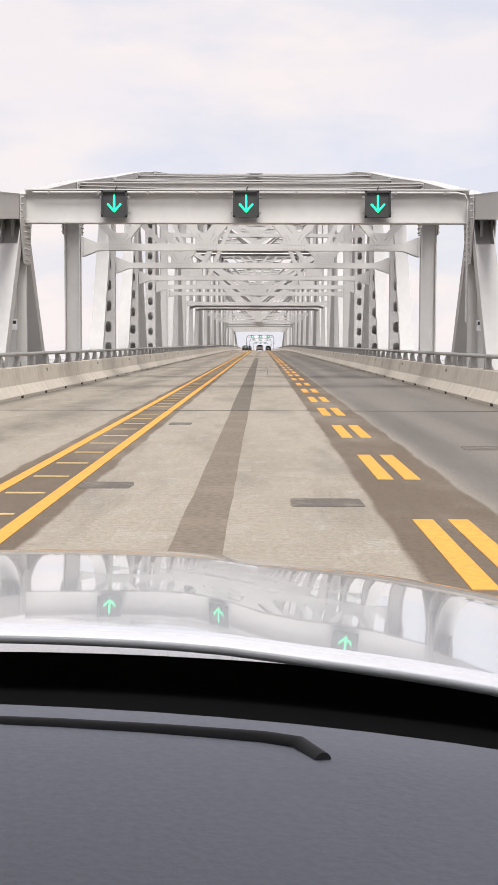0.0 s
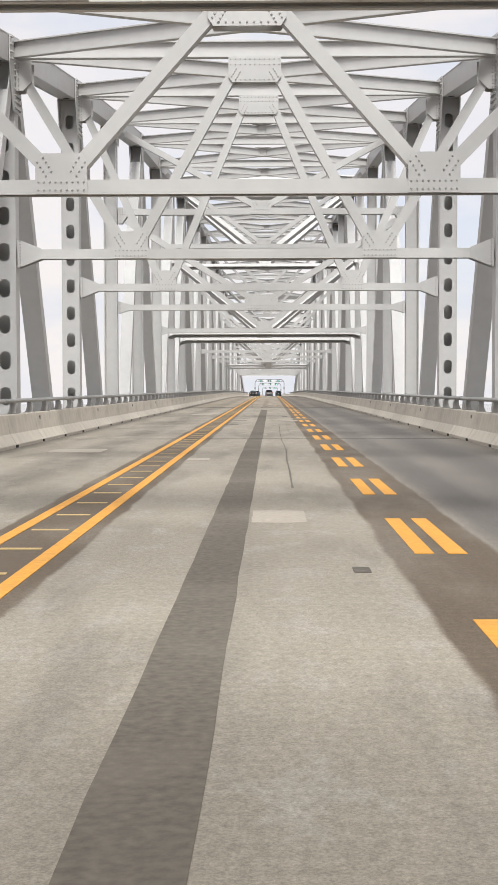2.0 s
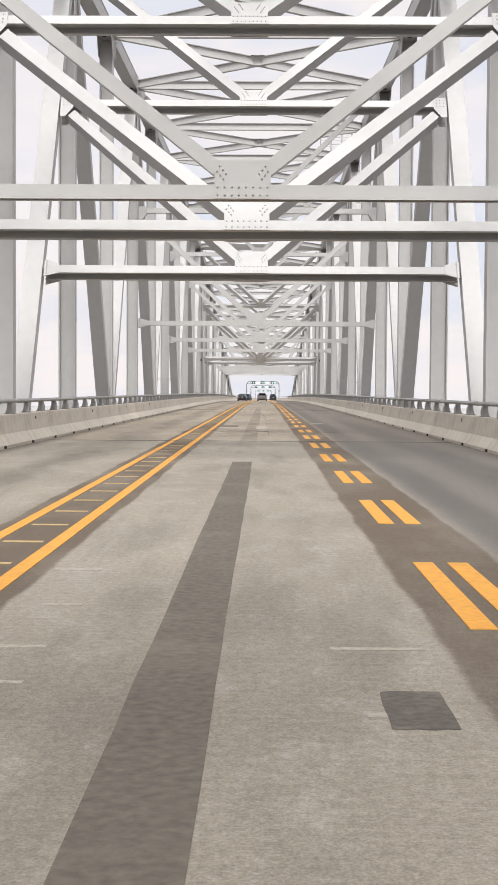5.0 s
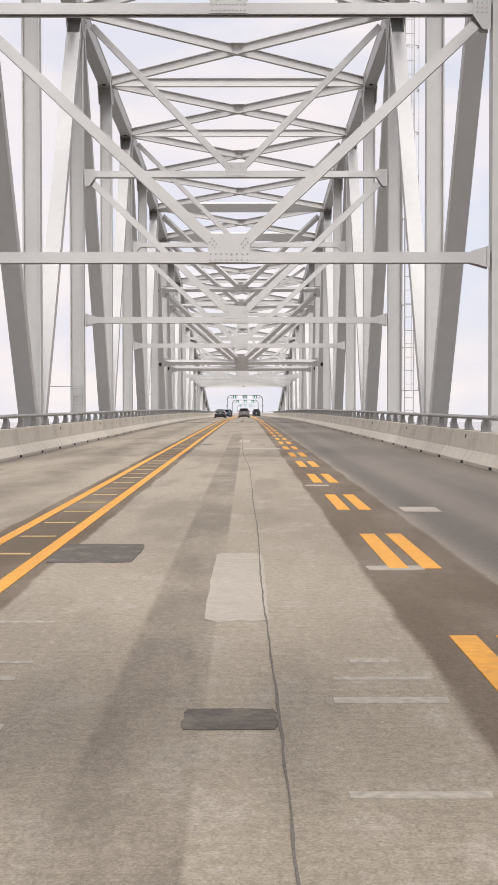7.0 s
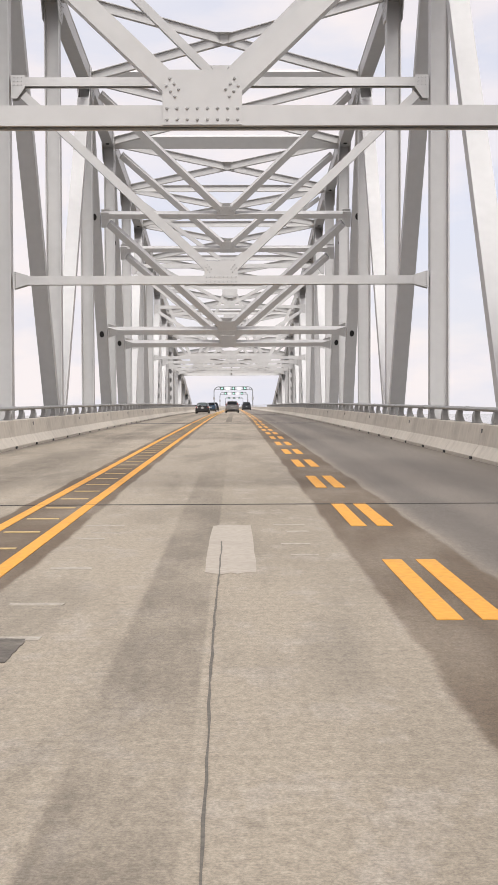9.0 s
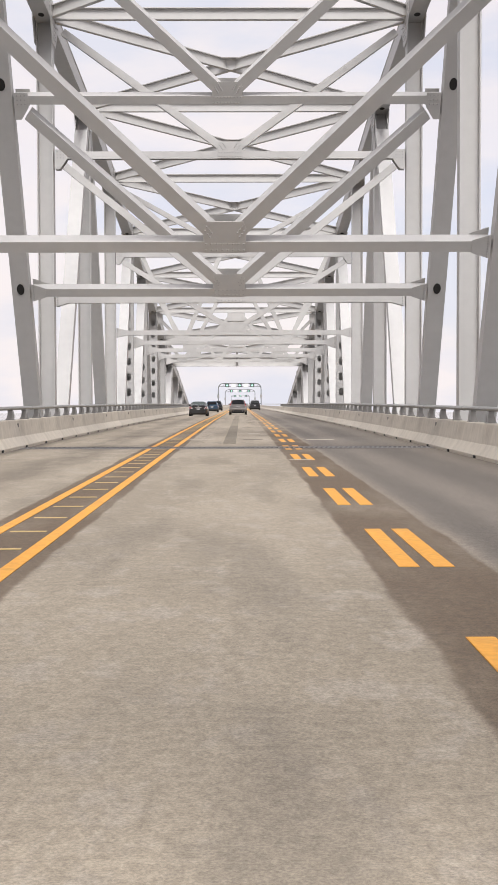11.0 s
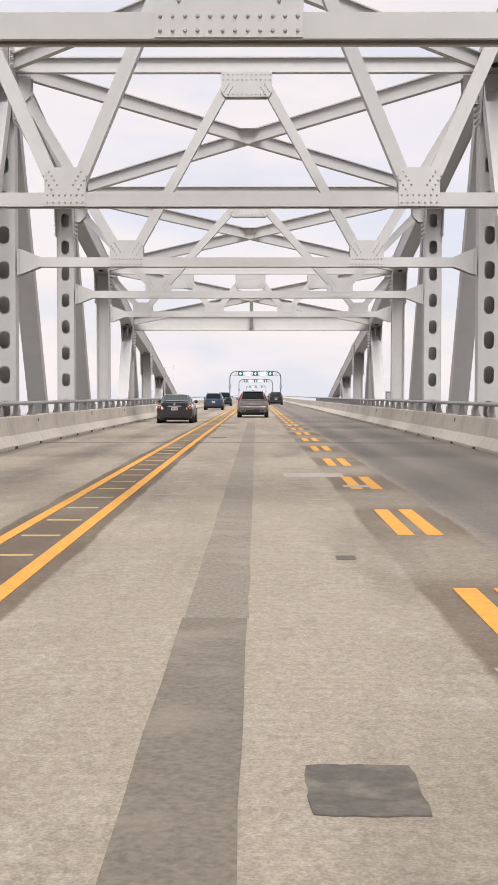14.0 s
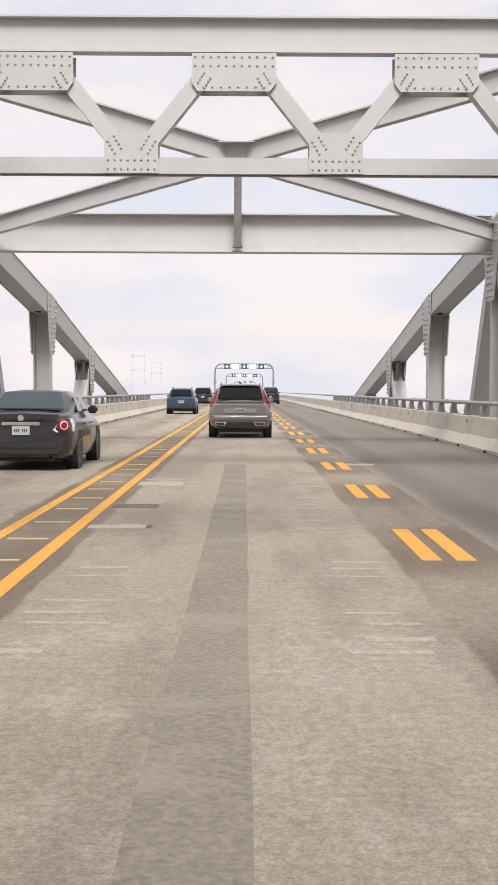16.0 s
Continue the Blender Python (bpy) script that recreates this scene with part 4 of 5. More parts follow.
# ---- lane signals on the entry portal ----
def lane_signal(x):
    y, z = 40.7 - 0.45, deck_z(40.7) + 5.62
    sig = thing("lane_signal", "black lane signal case showing a green downward arrow", "lane signal", "signals over the lanes", at=Matrix.Translation((x, y, z)))
    bm = bmesh.new()
    box(bm, -0.37, 0.37, -0.16, 0.16, -0.37, 0.37)
    bmesh.ops.bevel(bm, geom=bm.edges[:], offset=0.02, segments=2, affect="EDGES")
    part("case", bm, SIGNAL, sig)
    bm = bmesh.new()
    for w0, w1, z0, z1 in ((-0.39, -0.34, -0.39, 0.39), (0.34, 0.39, -0.39, 0.39), (-0.39, 0.39, 0.34, 0.39), (-0.39, 0.39, -0.39, -0.34)):
        box(bm, w0, w1, -0.24, -0.155, z0, z1)
    part("visor_frame", bm, SIGNAL, sig)
    bm = bmesh.new()
    # lit strokes: a shaft and two barbs with rounded ends
    for (x0, z0), (x1, z1) in (((0, 0.25), (0, -0.2)), ((-0.19, -0.01), (0, -0.22)), ((0.19, -0.01), (0, -0.22))):
        d = Vector((x1 - x0, 0, z1 - z0)).normalized()
        n = Vector((-d.z, 0, d.x)) * 0.032
        ring = []
        for c, sg in ((Vector((x0, 0, z0)), -1), (Vector((x1, 0, z1)), 1)):
            for q in range(5):
                a = -math.pi / 2 + math.pi * q / 4
                ring.append(c + d * (sg * 0.032 * math.cos(a)) + n * (math.sin(a) * sg))
        plate(bm, [(p.x, p.z) for p in ring], 0.02, Matrix.Translation((0, -0.175 - 0.001 * abs(x0), 0)))
    part("arrow", bm, GREEN, sig, "glowing green arrow")
    bm = bmesh.new()
    box(bm, -0.05, 0.05, 0.155, 0.2, -0.3, 0.3)
    part("bracket", bm, RAIL, sig)
    for sg in (-1, 1):
        for dz in (-0.27, 0.2):
            bm = bmesh.new()
            box(bm, sg * 0.40 - 0.05, sg * 0.40 + 0.05, 0.0, 0.14, dz, dz + 0.06)
            part("hinge", bm, RAIL, sig)
    bm = bmesh.new()
    tube(bm, [(0, 0.05, 0.36), (0.02, 0.08, 0.5), (0.05, 0.14, 0.55)], 0.02)
    part("cable", bm, SIGNAL, sig)


for x in (-3.99, -0.02, 3.94):
    lane_signal(x)
bm = bmesh.new()
y, z = 40.7 - 0.29, deck_z(40.7) + 6.0
tube(bm, [(-6.5, y, z), (6.35, y, z), (6.6, y, z - 0.06), (6.68, y, z - 0.25), (6.68, y, z - 3.9)], 0.035)
conduit = new("conduit", mesh_of("conduit", bm, CABLE, True))
tagged(conduit, "grey conduit along the portal girder and down its post", "conduit")
for x in np.arange(-6.0, 6.3, 1.5):
    bm = bmesh.new()
    box(bm, x - 0.03, x + 0.03, y - 0.045, y + 0.04, z - 0.06, z + 0.045)
    part("pipe_strap", bm, RAIL, conduit)


# ---- overhead signal gantries beyond the truss ----
LED = glowing("pale_green_signal_lamp", (0.35, 0.72, 0.56), 0.75)
BOARD = material("white_gantry_board", (0.72, 0.72, 0.72), 0.5, 0, 0.05, 4.0)
GANTRY_CASE = material("dark_green_signal_case", (0.06, 0.075, 0.07), 0.5, 0, 0.2, 12.0)
GANTRY = material("galvanised_gantry_steel", (0.16, 0.17, 0.17), 0.5, 0.3, 0.1, 4.0)


def gantry(y, half=6.3, height=7.25):
    g = thing("signal_gantry", "arched metal gantry with three lane signals over the road", "gantry", "gantries along the bridge", at=Matrix.Translation((0, y, deck_z(y))))
    r = 1.6
    for dz in (0.0, -0.95):
        bm = bmesh.new()
        pts = []
        if dz == 0:
            pts.append((-half, 0, 0))
        for q in range(7):
            a = math.pi - q * math.pi / 12
            pts.append((-half + r + r * math.cos(a) if dz == 0 else -half + 0.02 + 0.3 * q / 6, 0, height - r + r * math.sin(a) if dz == 0 else height + dz))
        pts += [(-p[0], 0, p[2]) for p in reversed(pts)]
        tube(bm, pts, 0.13 if dz == 0 else 0.09)
        part("arch" if dz == 0 else "cross_bar", bm, GANTRY, g, smooth=True)
    for x in np.arange(-5.0, 5.1, 1.25):
        bm = bmesh.new()
        tube(bm, [(x, 0, height - 0.95), (x + 0.6, 0, height)], 0.04, 6)
        part("web_bar", bm, GANTRY, g)
    for x in (-3.7, 0, 3.7):
        bm = bmesh.new()
        box(bm, x - 0.6, x + 0.6, -0.35, -0.1, height - 1.12, height - 0.08)
        case = part("signal_case", bm, GANTRY_CASE, g)
        bm = bmesh.new()
        box(bm, x - 0.1, x + 0.1, -0.37, -0.352, height - 0.85, height - 0.2)
        for sg in (-1, 1):
            extrude(bm, (x + sg * 0.3, -0.363, height - 0.52), (x, -0.363, height - 0.86), rect(0.16, 0.018), (0, 1, 0))
        part("lamp", bm, LED, case)
    for x in (-1.85, 1.85):
        bm = bmesh.new()
        box(bm, x - 0.75, x + 0.75, -0.3, -0.15, height - 1.2, height - 0.1)
        bmesh.ops.bevel(bm, geom=bm.edges[:], offset=0.04, segments=2, affect="EDGES")
        part("blank_board", bm, BOARD, g, "blank white board")
    for sg in (-1, 1):
        bm = bmesh.new()
        box(bm, sg * half - 0.3, sg * half + 0.3, -0.3, 0.3, 3.0, 3.9)
        part("control_box", bm, RAIL, g)


for y in (604, 771, 1110):
    gantry(y)


# ---- caged ladder on a post of the main span ----
def ladder(x, y, z0, z1):
    lad = thing("caged_ladder", "pale steel ladder with safety hoops on a truss post", "ladder")
    for sg in (-0.2, 0.2):
        bm = bmesh.new()
        tube(bm, [(x + sg, y, z0), (x + sg, y, z1)], 0.03, 6)
        part("rail", bm, STEEL, lad)
    for z in np.arange(z0 + 0.3, z1, 0.6):
        bm = bmesh.new()
        tube(bm, [(x - 0.2, y, z), (x + 0.2, y, z)], 0.018, 6)
        part("rung", bm, STEEL, lad)
    for z in np.arange(z0 + 2.4, z1, 1.9):
        bm = bmesh.new()
        tube(bm, [(x + 0.36 * math.cos(a), y - 0.36 - 0.36 * math.sin(a), z) for a in np.linspace(-0.6, math.pi + 0.6, 11)], 0.025, 6)
        part("hoop", bm, STEEL, lad)
    for dx, dy in ((-0.36, -0.36), (0.36, -0.36), (0, -0.72)):
        bm = bmesh.new()
        tube(bm, [(x + dx, y + dy, z0 + 2.4), (x + dx, y + dy, z1)], 0.015, 6)
        part("cage_bar", bm, STEEL, lad)


ladder(7.75, 199.3, -0.3, 21.0)

# ---- rungs on the middle post of the other truss ----
def step_ladder(x, y, z0, z1):
    lad = thing("step_ladder", "short grey steel ladder fixed to a truss post", "ladder")
    for sg in (-0.22, 0.22):
        bm = bmesh.new()
        tube(bm, [(x + sg, y, z0), (x + sg, y, z1)], 0.028, 6)
        part("rail", bm, CABLE, lad)
    for z in np.arange(z0 + 0.2, z1 + 0.05, 0.36):
        bm = bmesh.new()
        tube(bm, [(x - 0.22, y, z), (x + 0.22, y, z)], 0.02, 6)
        part("rung", bm, CABLE, lad)
    bm = bmesh.new()
    tube(bm, [(x - 1.2, y, z1 - 0.05), (x + 0.22, y, z1 - 0.05)], 0.025, 6)
    part("grab_bar", bm, CABLE, lad)


step_ladder(-7.1, 198.97, -0.5, 2.35)


# ---- marker plates on the end posts and a cabinet outside the parapet ----
def marker_plate(x, y):
    z = deck_z(y) + 2.0
    mk = thing("marker_plate", "small white marker plate on a bridge post", "sign", "marker plates on the end posts")
    bm = bmesh.new()
    box(bm, x - 0.11, x + 0.11, y - 0.02, y, z - 0.16, z + 0.16)
    bmesh.ops.bevel(bm, geom=bm.edges[:], offset=0.006, segments=1, affect="EDGES")
    part("plate", bm, SIGN_WHITE, mk)
    bm = bmesh.new()
    box(bm, x - 0.08, x + 0.08, y - 0.025, y - 0.0205, z + 0.02, z + 0.12)
    part("dark_bar", bm, SIGNAL, mk)


for y in (40.7, 357.9):
    for sg in (-1, 1):
        marker_plate(sg * 7.1, round(y - 0.4, 2))

cabinet = thing("equipment_cabinet", "grey steel equipment cabinet on a stand outside the parapet", "cabinet")
y, z = 353.3, deck_z(353.3)
bm = bmesh.new()
box(bm, 7.3, 7.88, y - 0.2, y + 0.2, z + 1.02, z + 1.55)
bmesh.ops.bevel(bm, geom=bm.edges[:], offset=0.015, segments=2, affect="EDGES")
part("case", bm, RAIL, cabinet)
bm = bmesh.new()
box(bm, 7.27, 7.91, y - 0.24, y + 0.22, z + 1.55, z + 1.58)
part("lid", bm, RAIL, cabinet)
bm = bmesh.new()
box(bm, 7.36, 7.82, y - 0.212, y - 0.2, z + 1.08, z + 1.5)
part("door", bm, CABLE, cabinet)
bm = bmesh.new()
tube(bm, [(7.6, y, z - 0.8), (7.6, y, z + 1.03)], 0.06, 8)
part("stand", bm, CABLE, cabinet)


# ---- railed platform on the top of the middle frame ----
def service_platform(x0, x1, y, z):
    pf = thing("service_platform", "small steel platform with pipe railings on the top strut", "platform")
    bm = bmesh.new()
    box(bm, x0, x1, y - 0.5, y + 0.5, z, z + 0.05)
    part("deck_plate", bm, STEEL, pf)
    for yy in (y - 0.48, y + 0.48):
        for x in np.linspace(x0 + 0.04, x1 - 0.04, 4):
            bm = bmesh.new()
            tube(bm, [(x, yy, z + 0.05), (x, yy, z + 1.55)], 0.03, 6)
            part("railing_post", bm, CABLE, pf)
        for dz in (0.55, 1.05, 1.52):
            bm = bmesh.new()
            tube(bm, [(x0, yy, z + dz), (x1, yy, z + dz)], 0.026, 6)
            part("railing_bar", bm, CABLE, pf)


service_platform(4.55, 7.0, 199.3, 19.385)

# ---- far suspension towers across the water ----
HAZE = material("hazed_distant_steel", (0.60, 0.59, 0.62), 0.9)
for x, y in ((-172.0, 2420.0), (-190.0, 3100.0)):
    tw = thing("suspension_tower", "pale hazed suspension bridge tower far across the water", "bridge tower", "far towers", at=Matrix.Translation((x, y, -57)))
    for sg in (-1, 1):
        bm = bmesh.new()
        extrude(bm, (sg * 14, 0, 0), (sg * 9, 0, 106), rect(1.8, 1.8), (0, 1, 0))
        part("leg", bm, HAZE, tw)
    for z in (50, 78, 100):
        bm = bmesh.new()
        box(bm, -11, 11, -1.5, 1.5, z, z + 2.2)
        part("strut", bm, HAZE, tw)


# ---- vehicles ----
def paint(name, color, rough=0.3, flake=0.2):
    return material(name, color, rough, flake, 0.04, 30.0, 0.15, tuple(c * 0.7 for c in color), 2.0, coat=0.6)


# dark blotches in the tint imitate reflections broken up by the truss
GLASS = material("tinted_glass_with_reflections", (0.03, 0.05, 0.05), 0.06, 0, 0.3, 3.0, 0.6, (0.008, 0.012, 0.012), 3.0)
GLASS.node_tree.nodes["Principled BSDF"].inputs["Specular IOR Level"].default_value = 0.38
DARK_GLASS = material("privacy_car_glass", (0.006, 0.007, 0.008), 0.12, 0, 0.02, 4.0)
DARK_GLASS.node_tree.nodes["Principled BSDF"].inputs["Specular IOR Level"].default_value = 0.25
TYRE = material("tyre_rubber", (0.018, 0.018, 0.018), 0.85, 0, 0.2, 20.0)
RIM = material("alloy_rim", (0.45, 0.45, 0.46), 0.35, 0.7, 0.1, 20.0)
TRIM = material("black_car_trim", (0.02, 0.02, 0.021), 0.6, 0, 0.15, 15.0)
CHROME = material("chrome_trim", (0.75, 0.75, 0.76), 0.15, 1.0, 0.03, 10.0)
PLATE = material("pale_number_plate", (0.42, 0.42, 0.41), 0.5, 0, 0.05, 30.0)
PLATE_BAR = material("dark_plate_bar", (0.05, 0.05, 0.08), 0.6)
RED_LAMP = material("red_lamp_lens", (0.26, 0.01, 0.012), 0.2, 0, 0.1, 20.0, coat=0.5)
RED_LIT = glowing("lit_red_lamp", (0.75, 0.06, 0.07), 0.3)
CLEAR_LAMP = material("clear_lamp_lens", (0.75, 0.72, 0.70), 0.2, 0, 0.05, 20.0, coat=0.5)


def loft(bm, stations):
    """Skins half outlines (x, z), mirrored, along y."""
    rings = []
    for y, pts in stations:
        ring = [bm.verts.new((x, y, z)) for x, z in pts] + [bm.verts.new((-x, y, z)) for x, z in reversed(pts)]
        rings.append(ring)
    n = len(rings[0])
    for a, b in zip(rings, rings[1:]):
        for i in range(n):
            bm.faces.new((a[i], a[(i + 1) % n], b[(i + 1) % n], b[i]))
    bm.faces.new(rings[0])
    bm.faces.new(rings[-1])


def slab(bm, corners, thick):
    """A thin panel on four corners, thickened along its normal, with a softly inset rim."""
    c = [Vector(p) for p in corners]
    n = (c[1] - c[0]).cross(c[3] - c[0]).normalized()
    mid = sum(c, Vector()) / len(c)
    low = [bm.verts.new(p - n * 0.01) for p in c]
    rim = [bm.verts.new(p + n * thick * 0.6) for p in c]
    top = [bm.verts.new(p.lerp(mid, 0.03) + n * thick) for p in c]
    k = len(c)
    for i in range(k):
        j = (i + 1) % k
        bm.faces.new((low[i], low[j], rim[j], rim[i]))
        bm.faces.new((rim[i], rim[j], top[j], top[i]))
    bm.faces.new(top)
    bm.faces.new(low)


def wheel_of(car, x, y, r, width):
    m = Matrix.Translation((x, y, r)) @ Matrix.Rotation(math.pi / 2, 4, "Y")
    bm = bmesh.new()
    h = width / 2
    lathe(bm, [(r * 0.62, -h), (r * 0.93, -h), (r, -h * 0.7), (r, h * 0.7), (r * 0.93, h), (r * 0.62, h)], m, 24)
    tyre = part("tyre", bm, TYRE, car, smooth=True)
    sg = 1 if x > 0 else -1
    bm = bmesh.new()
    lathe(bm, [(0.05, sg * (h - 0.03)), (r * 0.2, sg * (h - 0.02)), (r * 0.22, sg * (h - 0.05)), (r * 0.6, sg * (h - 0.07)), (r * 0.61, sg * (h + 0.004)), (r * 0.65, sg * (h + 0.002))], m, 20)
    for k in range(5):
        a = 2 * math.pi * k / 5
        p = m @ Vector((r * 0.15 * math.cos(a), r * 0.15 * math.sin(a), sg * (h - 0.02)))
        q = m @ Vector((r * 0.6 * math.cos(a), r * 0.6 * math.sin(a), sg * (h - 0.02)))
        extrude(bm, p, q, rect(0.06, 0.04), (1, 0, 0))
    part("rim", bm, RIM, tyre)


def lower_half(w, zb, zbelt, tuck=0.9):
    return [(0.0, zb), (w * 0.80, zb), (w * 0.93, zb + 0.08), (w * 0.985, zb + 0.26), (w, (zb + zbelt) * 0.52), (w * 0.985, zbelt - 0.14), (w * 0.95, zbelt - 0.03), (w * tuck, zbelt + 0.015), (0.0, zbelt + 0.03)]


def cabin_half(w_low, w_top, z_low, z_top):
    return [(0.0, z_low - 0.05), (w_low, z_low - 0.05), (w_low * 0.5 + w_top * 0.5 + 0.02, (z_low + z_top) / 2), (w_top, z_top - 0.09), (w_top * 0.86, z_top - 0.02), (w_top * 0.4, z_top + 0.012), (0.0, z_top + 0.016)]


def car_base(name, label, category, x, y, L, W, belt, roof, color, suv=True, r=0.36, group="traffic on the bridge", tail=None):
    """A vehicle heading along +y with its tail at y."""
    car = thing(name, label, category, group, at=Matrix.Translation((x, y, deck_z(y + 2))) @ Matrix.Rotation(math.atan((deck_z(y + 4) - deck_z(y)) / 4), 4, "X"))
    w = W / 2
    zb = 0.30 if suv else 0.22
    bm = bmesh.new()
    hood = belt - (0.02 if suv else 0.06)
    low = [(0.0, lower_half(w * 0.84, zb + 0.10, belt - 0.08)), (0.07, lower_half(w * 0.92, zb + 0.03, belt - 0.02)), (0.22, lower_half(w * 0.98, zb, belt)), (0.8, lower_half(w, zb - 0.06, belt)), (L * 0.5, lower_half(w, zb - 0.08, belt - 0.02)), (L * 0.74, lower_half(w, zb - 0.06, hood)), (L * 0.93, lower_half(w * 0.96, zb, hood - 0.1)), (L, lower_half(w * 0.78, zb + 0.1, hood - 0.22))]
    loft(bm, low)
    body = part("body", bm, color, car, smooth=True)
    wl, wtp = w * 0.90, w * 0.70
    zl = belt
    if suv:
        stations = [(0.10, cabin_half(wl * 0.93, wtp * 0.99, zl, zl + 0.05)), (0.16, cabin_half(wl * 0.95, wtp * 0.99, zl, zl + 0.12)), (0.52, cabin_half(wl, wtp * 1.0, zl, roof - 0.05)), (0.75, cabin_half(wl, wtp * 1.02, zl, roof)), (L * 0.42, cabin_half(wl, wtp * 1.04, zl, roof + 0.02)), (L * 0.56, cabin_half(wl, wtp, zl, roof - 0.06)), (L * 0.74, cabin_half(wl * 0.97, wtp * 0.95, zl - 0.02, zl + 0.06))]
    else:
        stations = [(0.62, cabin_half(wl * 0.9, wtp * 0.96, zl, zl + 0.05)), (0.8, cabin_half(wl * 0.93, wtp * 0.98, zl, zl + 0.12)), (1.45, cabin_half(wl, wtp, zl, roof - 0.03)), (1.9, cabin_half(wl, wtp * 1.02, zl, roof)), (L * 0.5, cabin_half(wl, wtp * 1.02, zl, roof)), (L * 0.6, cabin_half(wl, wtp * 0.98, zl, roof - 0.08)), (L * 0.76, cabin_half(wl * 0.97, wtp * 0.92, zl - 0.03, zl + 0.05))]
    bm = bmesh.new()
    loft(bm, stations)
    cabin = part("cabin", bm, color, car, smooth=True)
    # windows: rear, sides and windscreen
    if suv:
        ya, za, yb, zb2 = 0.10, zl + 0.12, 0.43, roof - 0.085
        wa, wb = wl * 0.80, wtp * 0.90
    else:
        ya, za, yb, zb2 = 0.70, zl + 0.11, 1.36, roof - 0.045
        wa, wb = wl * 0.80, wtp * 0.84
    bm = bmesh.new()
    slab(bm, [(-wa, ya, za), (wa, ya, za), (wb, yb, zb2), (-wb, yb, zb2)], 0.025)
    part("rear_window", bm, DARK_GLASS if suv else GLASS, cabin)
    y_mid = L * 0.40 if suv else L * 0.44
    for sg in (-1, 1):
        cuts = [(0.62, y_mid - 0.06), (y_mid + 0.02, L * 0.58)] if suv else [(1.35, y_mid - 0.05), (y_mid + 0.03, L * 0.60)]
        for n, (c0, c1) in enumerate(cuts):
            bm = bmesh.new()
            zt = roof - 0.13
            xl, xt = wl * 0.985 + 0.012, wtp * 1.0 + 0.05
            lead0 = 0.28 if n == 0 else 0.0
            lead1 = 0.32 if n == 1 else 0.0
            q = [(sg * xl, c0, zl + 0.06), (sg * xl, c1 + lead1, zl + 0.06), (sg * xt, c1 - 0.05, zt), (sg * xt, c0 + lead0, zt)]
            slab(bm, q if sg > 0 else q[::-1], 0.012)
            part("side_window", bm, GLASS, cabin)
        bm = bmesh.new()
        ym = L * 0.64 if suv else L * 0.585
        box(bm, sg * (w * 0.93), sg * (w + 0.03), ym - 0.03, ym + 0.03, belt + 0.02, belt + 0.06)
        v = box(bm, min(sg * (w - 0.08), sg * (w + 0.11)), max(sg * (w - 0.08), sg * (w + 0.11)), ym - 0.06, ym + 0.07, belt + 0.01, belt + 0.16)
        bmesh.ops.bevel(bm, geom=[e for e in bm.edges if all(q in v for q in e.verts)], offset=0.035, segments=2, affect="EDGES")
        part("mirror", bm, TRIM if not suv else color, body)
    bm = bmesh.new()
    slab(bm, [(wl * 0.84, L * 0.735, zl + 0.06), (-wl * 0.84, L * 0.735, zl + 0.06), (-wtp * 0.88, L * 0.575, roof - 0.08), (wtp * 0.88, L * 0.575, roof - 0.08)], 0.02)
    part("windscreen", bm, GLASS, cabin)
    # wheels and their dark arches
    for yy in (0.92 if suv else 1.0, L - 0.92):
        for sg in (-1, 1):
            bm = bmesh.new()
            m = Matrix.Translation((sg * (w - 0.10), yy, r)) @ Matrix.Rotation(math.pi / 2, 4, "Y")
            lathe(bm, [(r + 0.06, -0.105), (r + 0.06, 0.105)], m, 24)
            part("wheel_arch", bm, TRIM, body)
            wheel_of(car, sg * (w - 0.115), yy, r, 0.235)
    # underbody
    bm = bmesh.new()
    box(bm, -w * 0.72, w * 0.72, 0.25, L - 0.3, 0.17, zb + 0.05)
    part("underbody", bm, TRIM, car)
    return car, body, cabin


def plate_on(parent, x, y, z):
    bm = bmesh.new()
    box(bm, x - 0.152, x + 0.152, y - 0.012, y, z - 0.076, z + 0.076)
    part("number_plate", bm, PLATE, parent, "pale number plate")
    for k in range(7):
        if k != 3:
            bm = bmesh.new()
            box(bm, x - 0.115 + k * 0.034, x - 0.092 + k * 0.034, y - 0.0155, y - 0.0125, z - 0.03, z + 0.03)
            part("plate_bar", bm, PLATE_BAR, parent)


def poly_panel(parent, name, pts, mat, thick=0.02, label=""):
    """A shaped panel from ordered corners."""
    bm = bmesh.new()
    slab(bm, pts, thick)
    return part(name, bm, mat, parent, label)


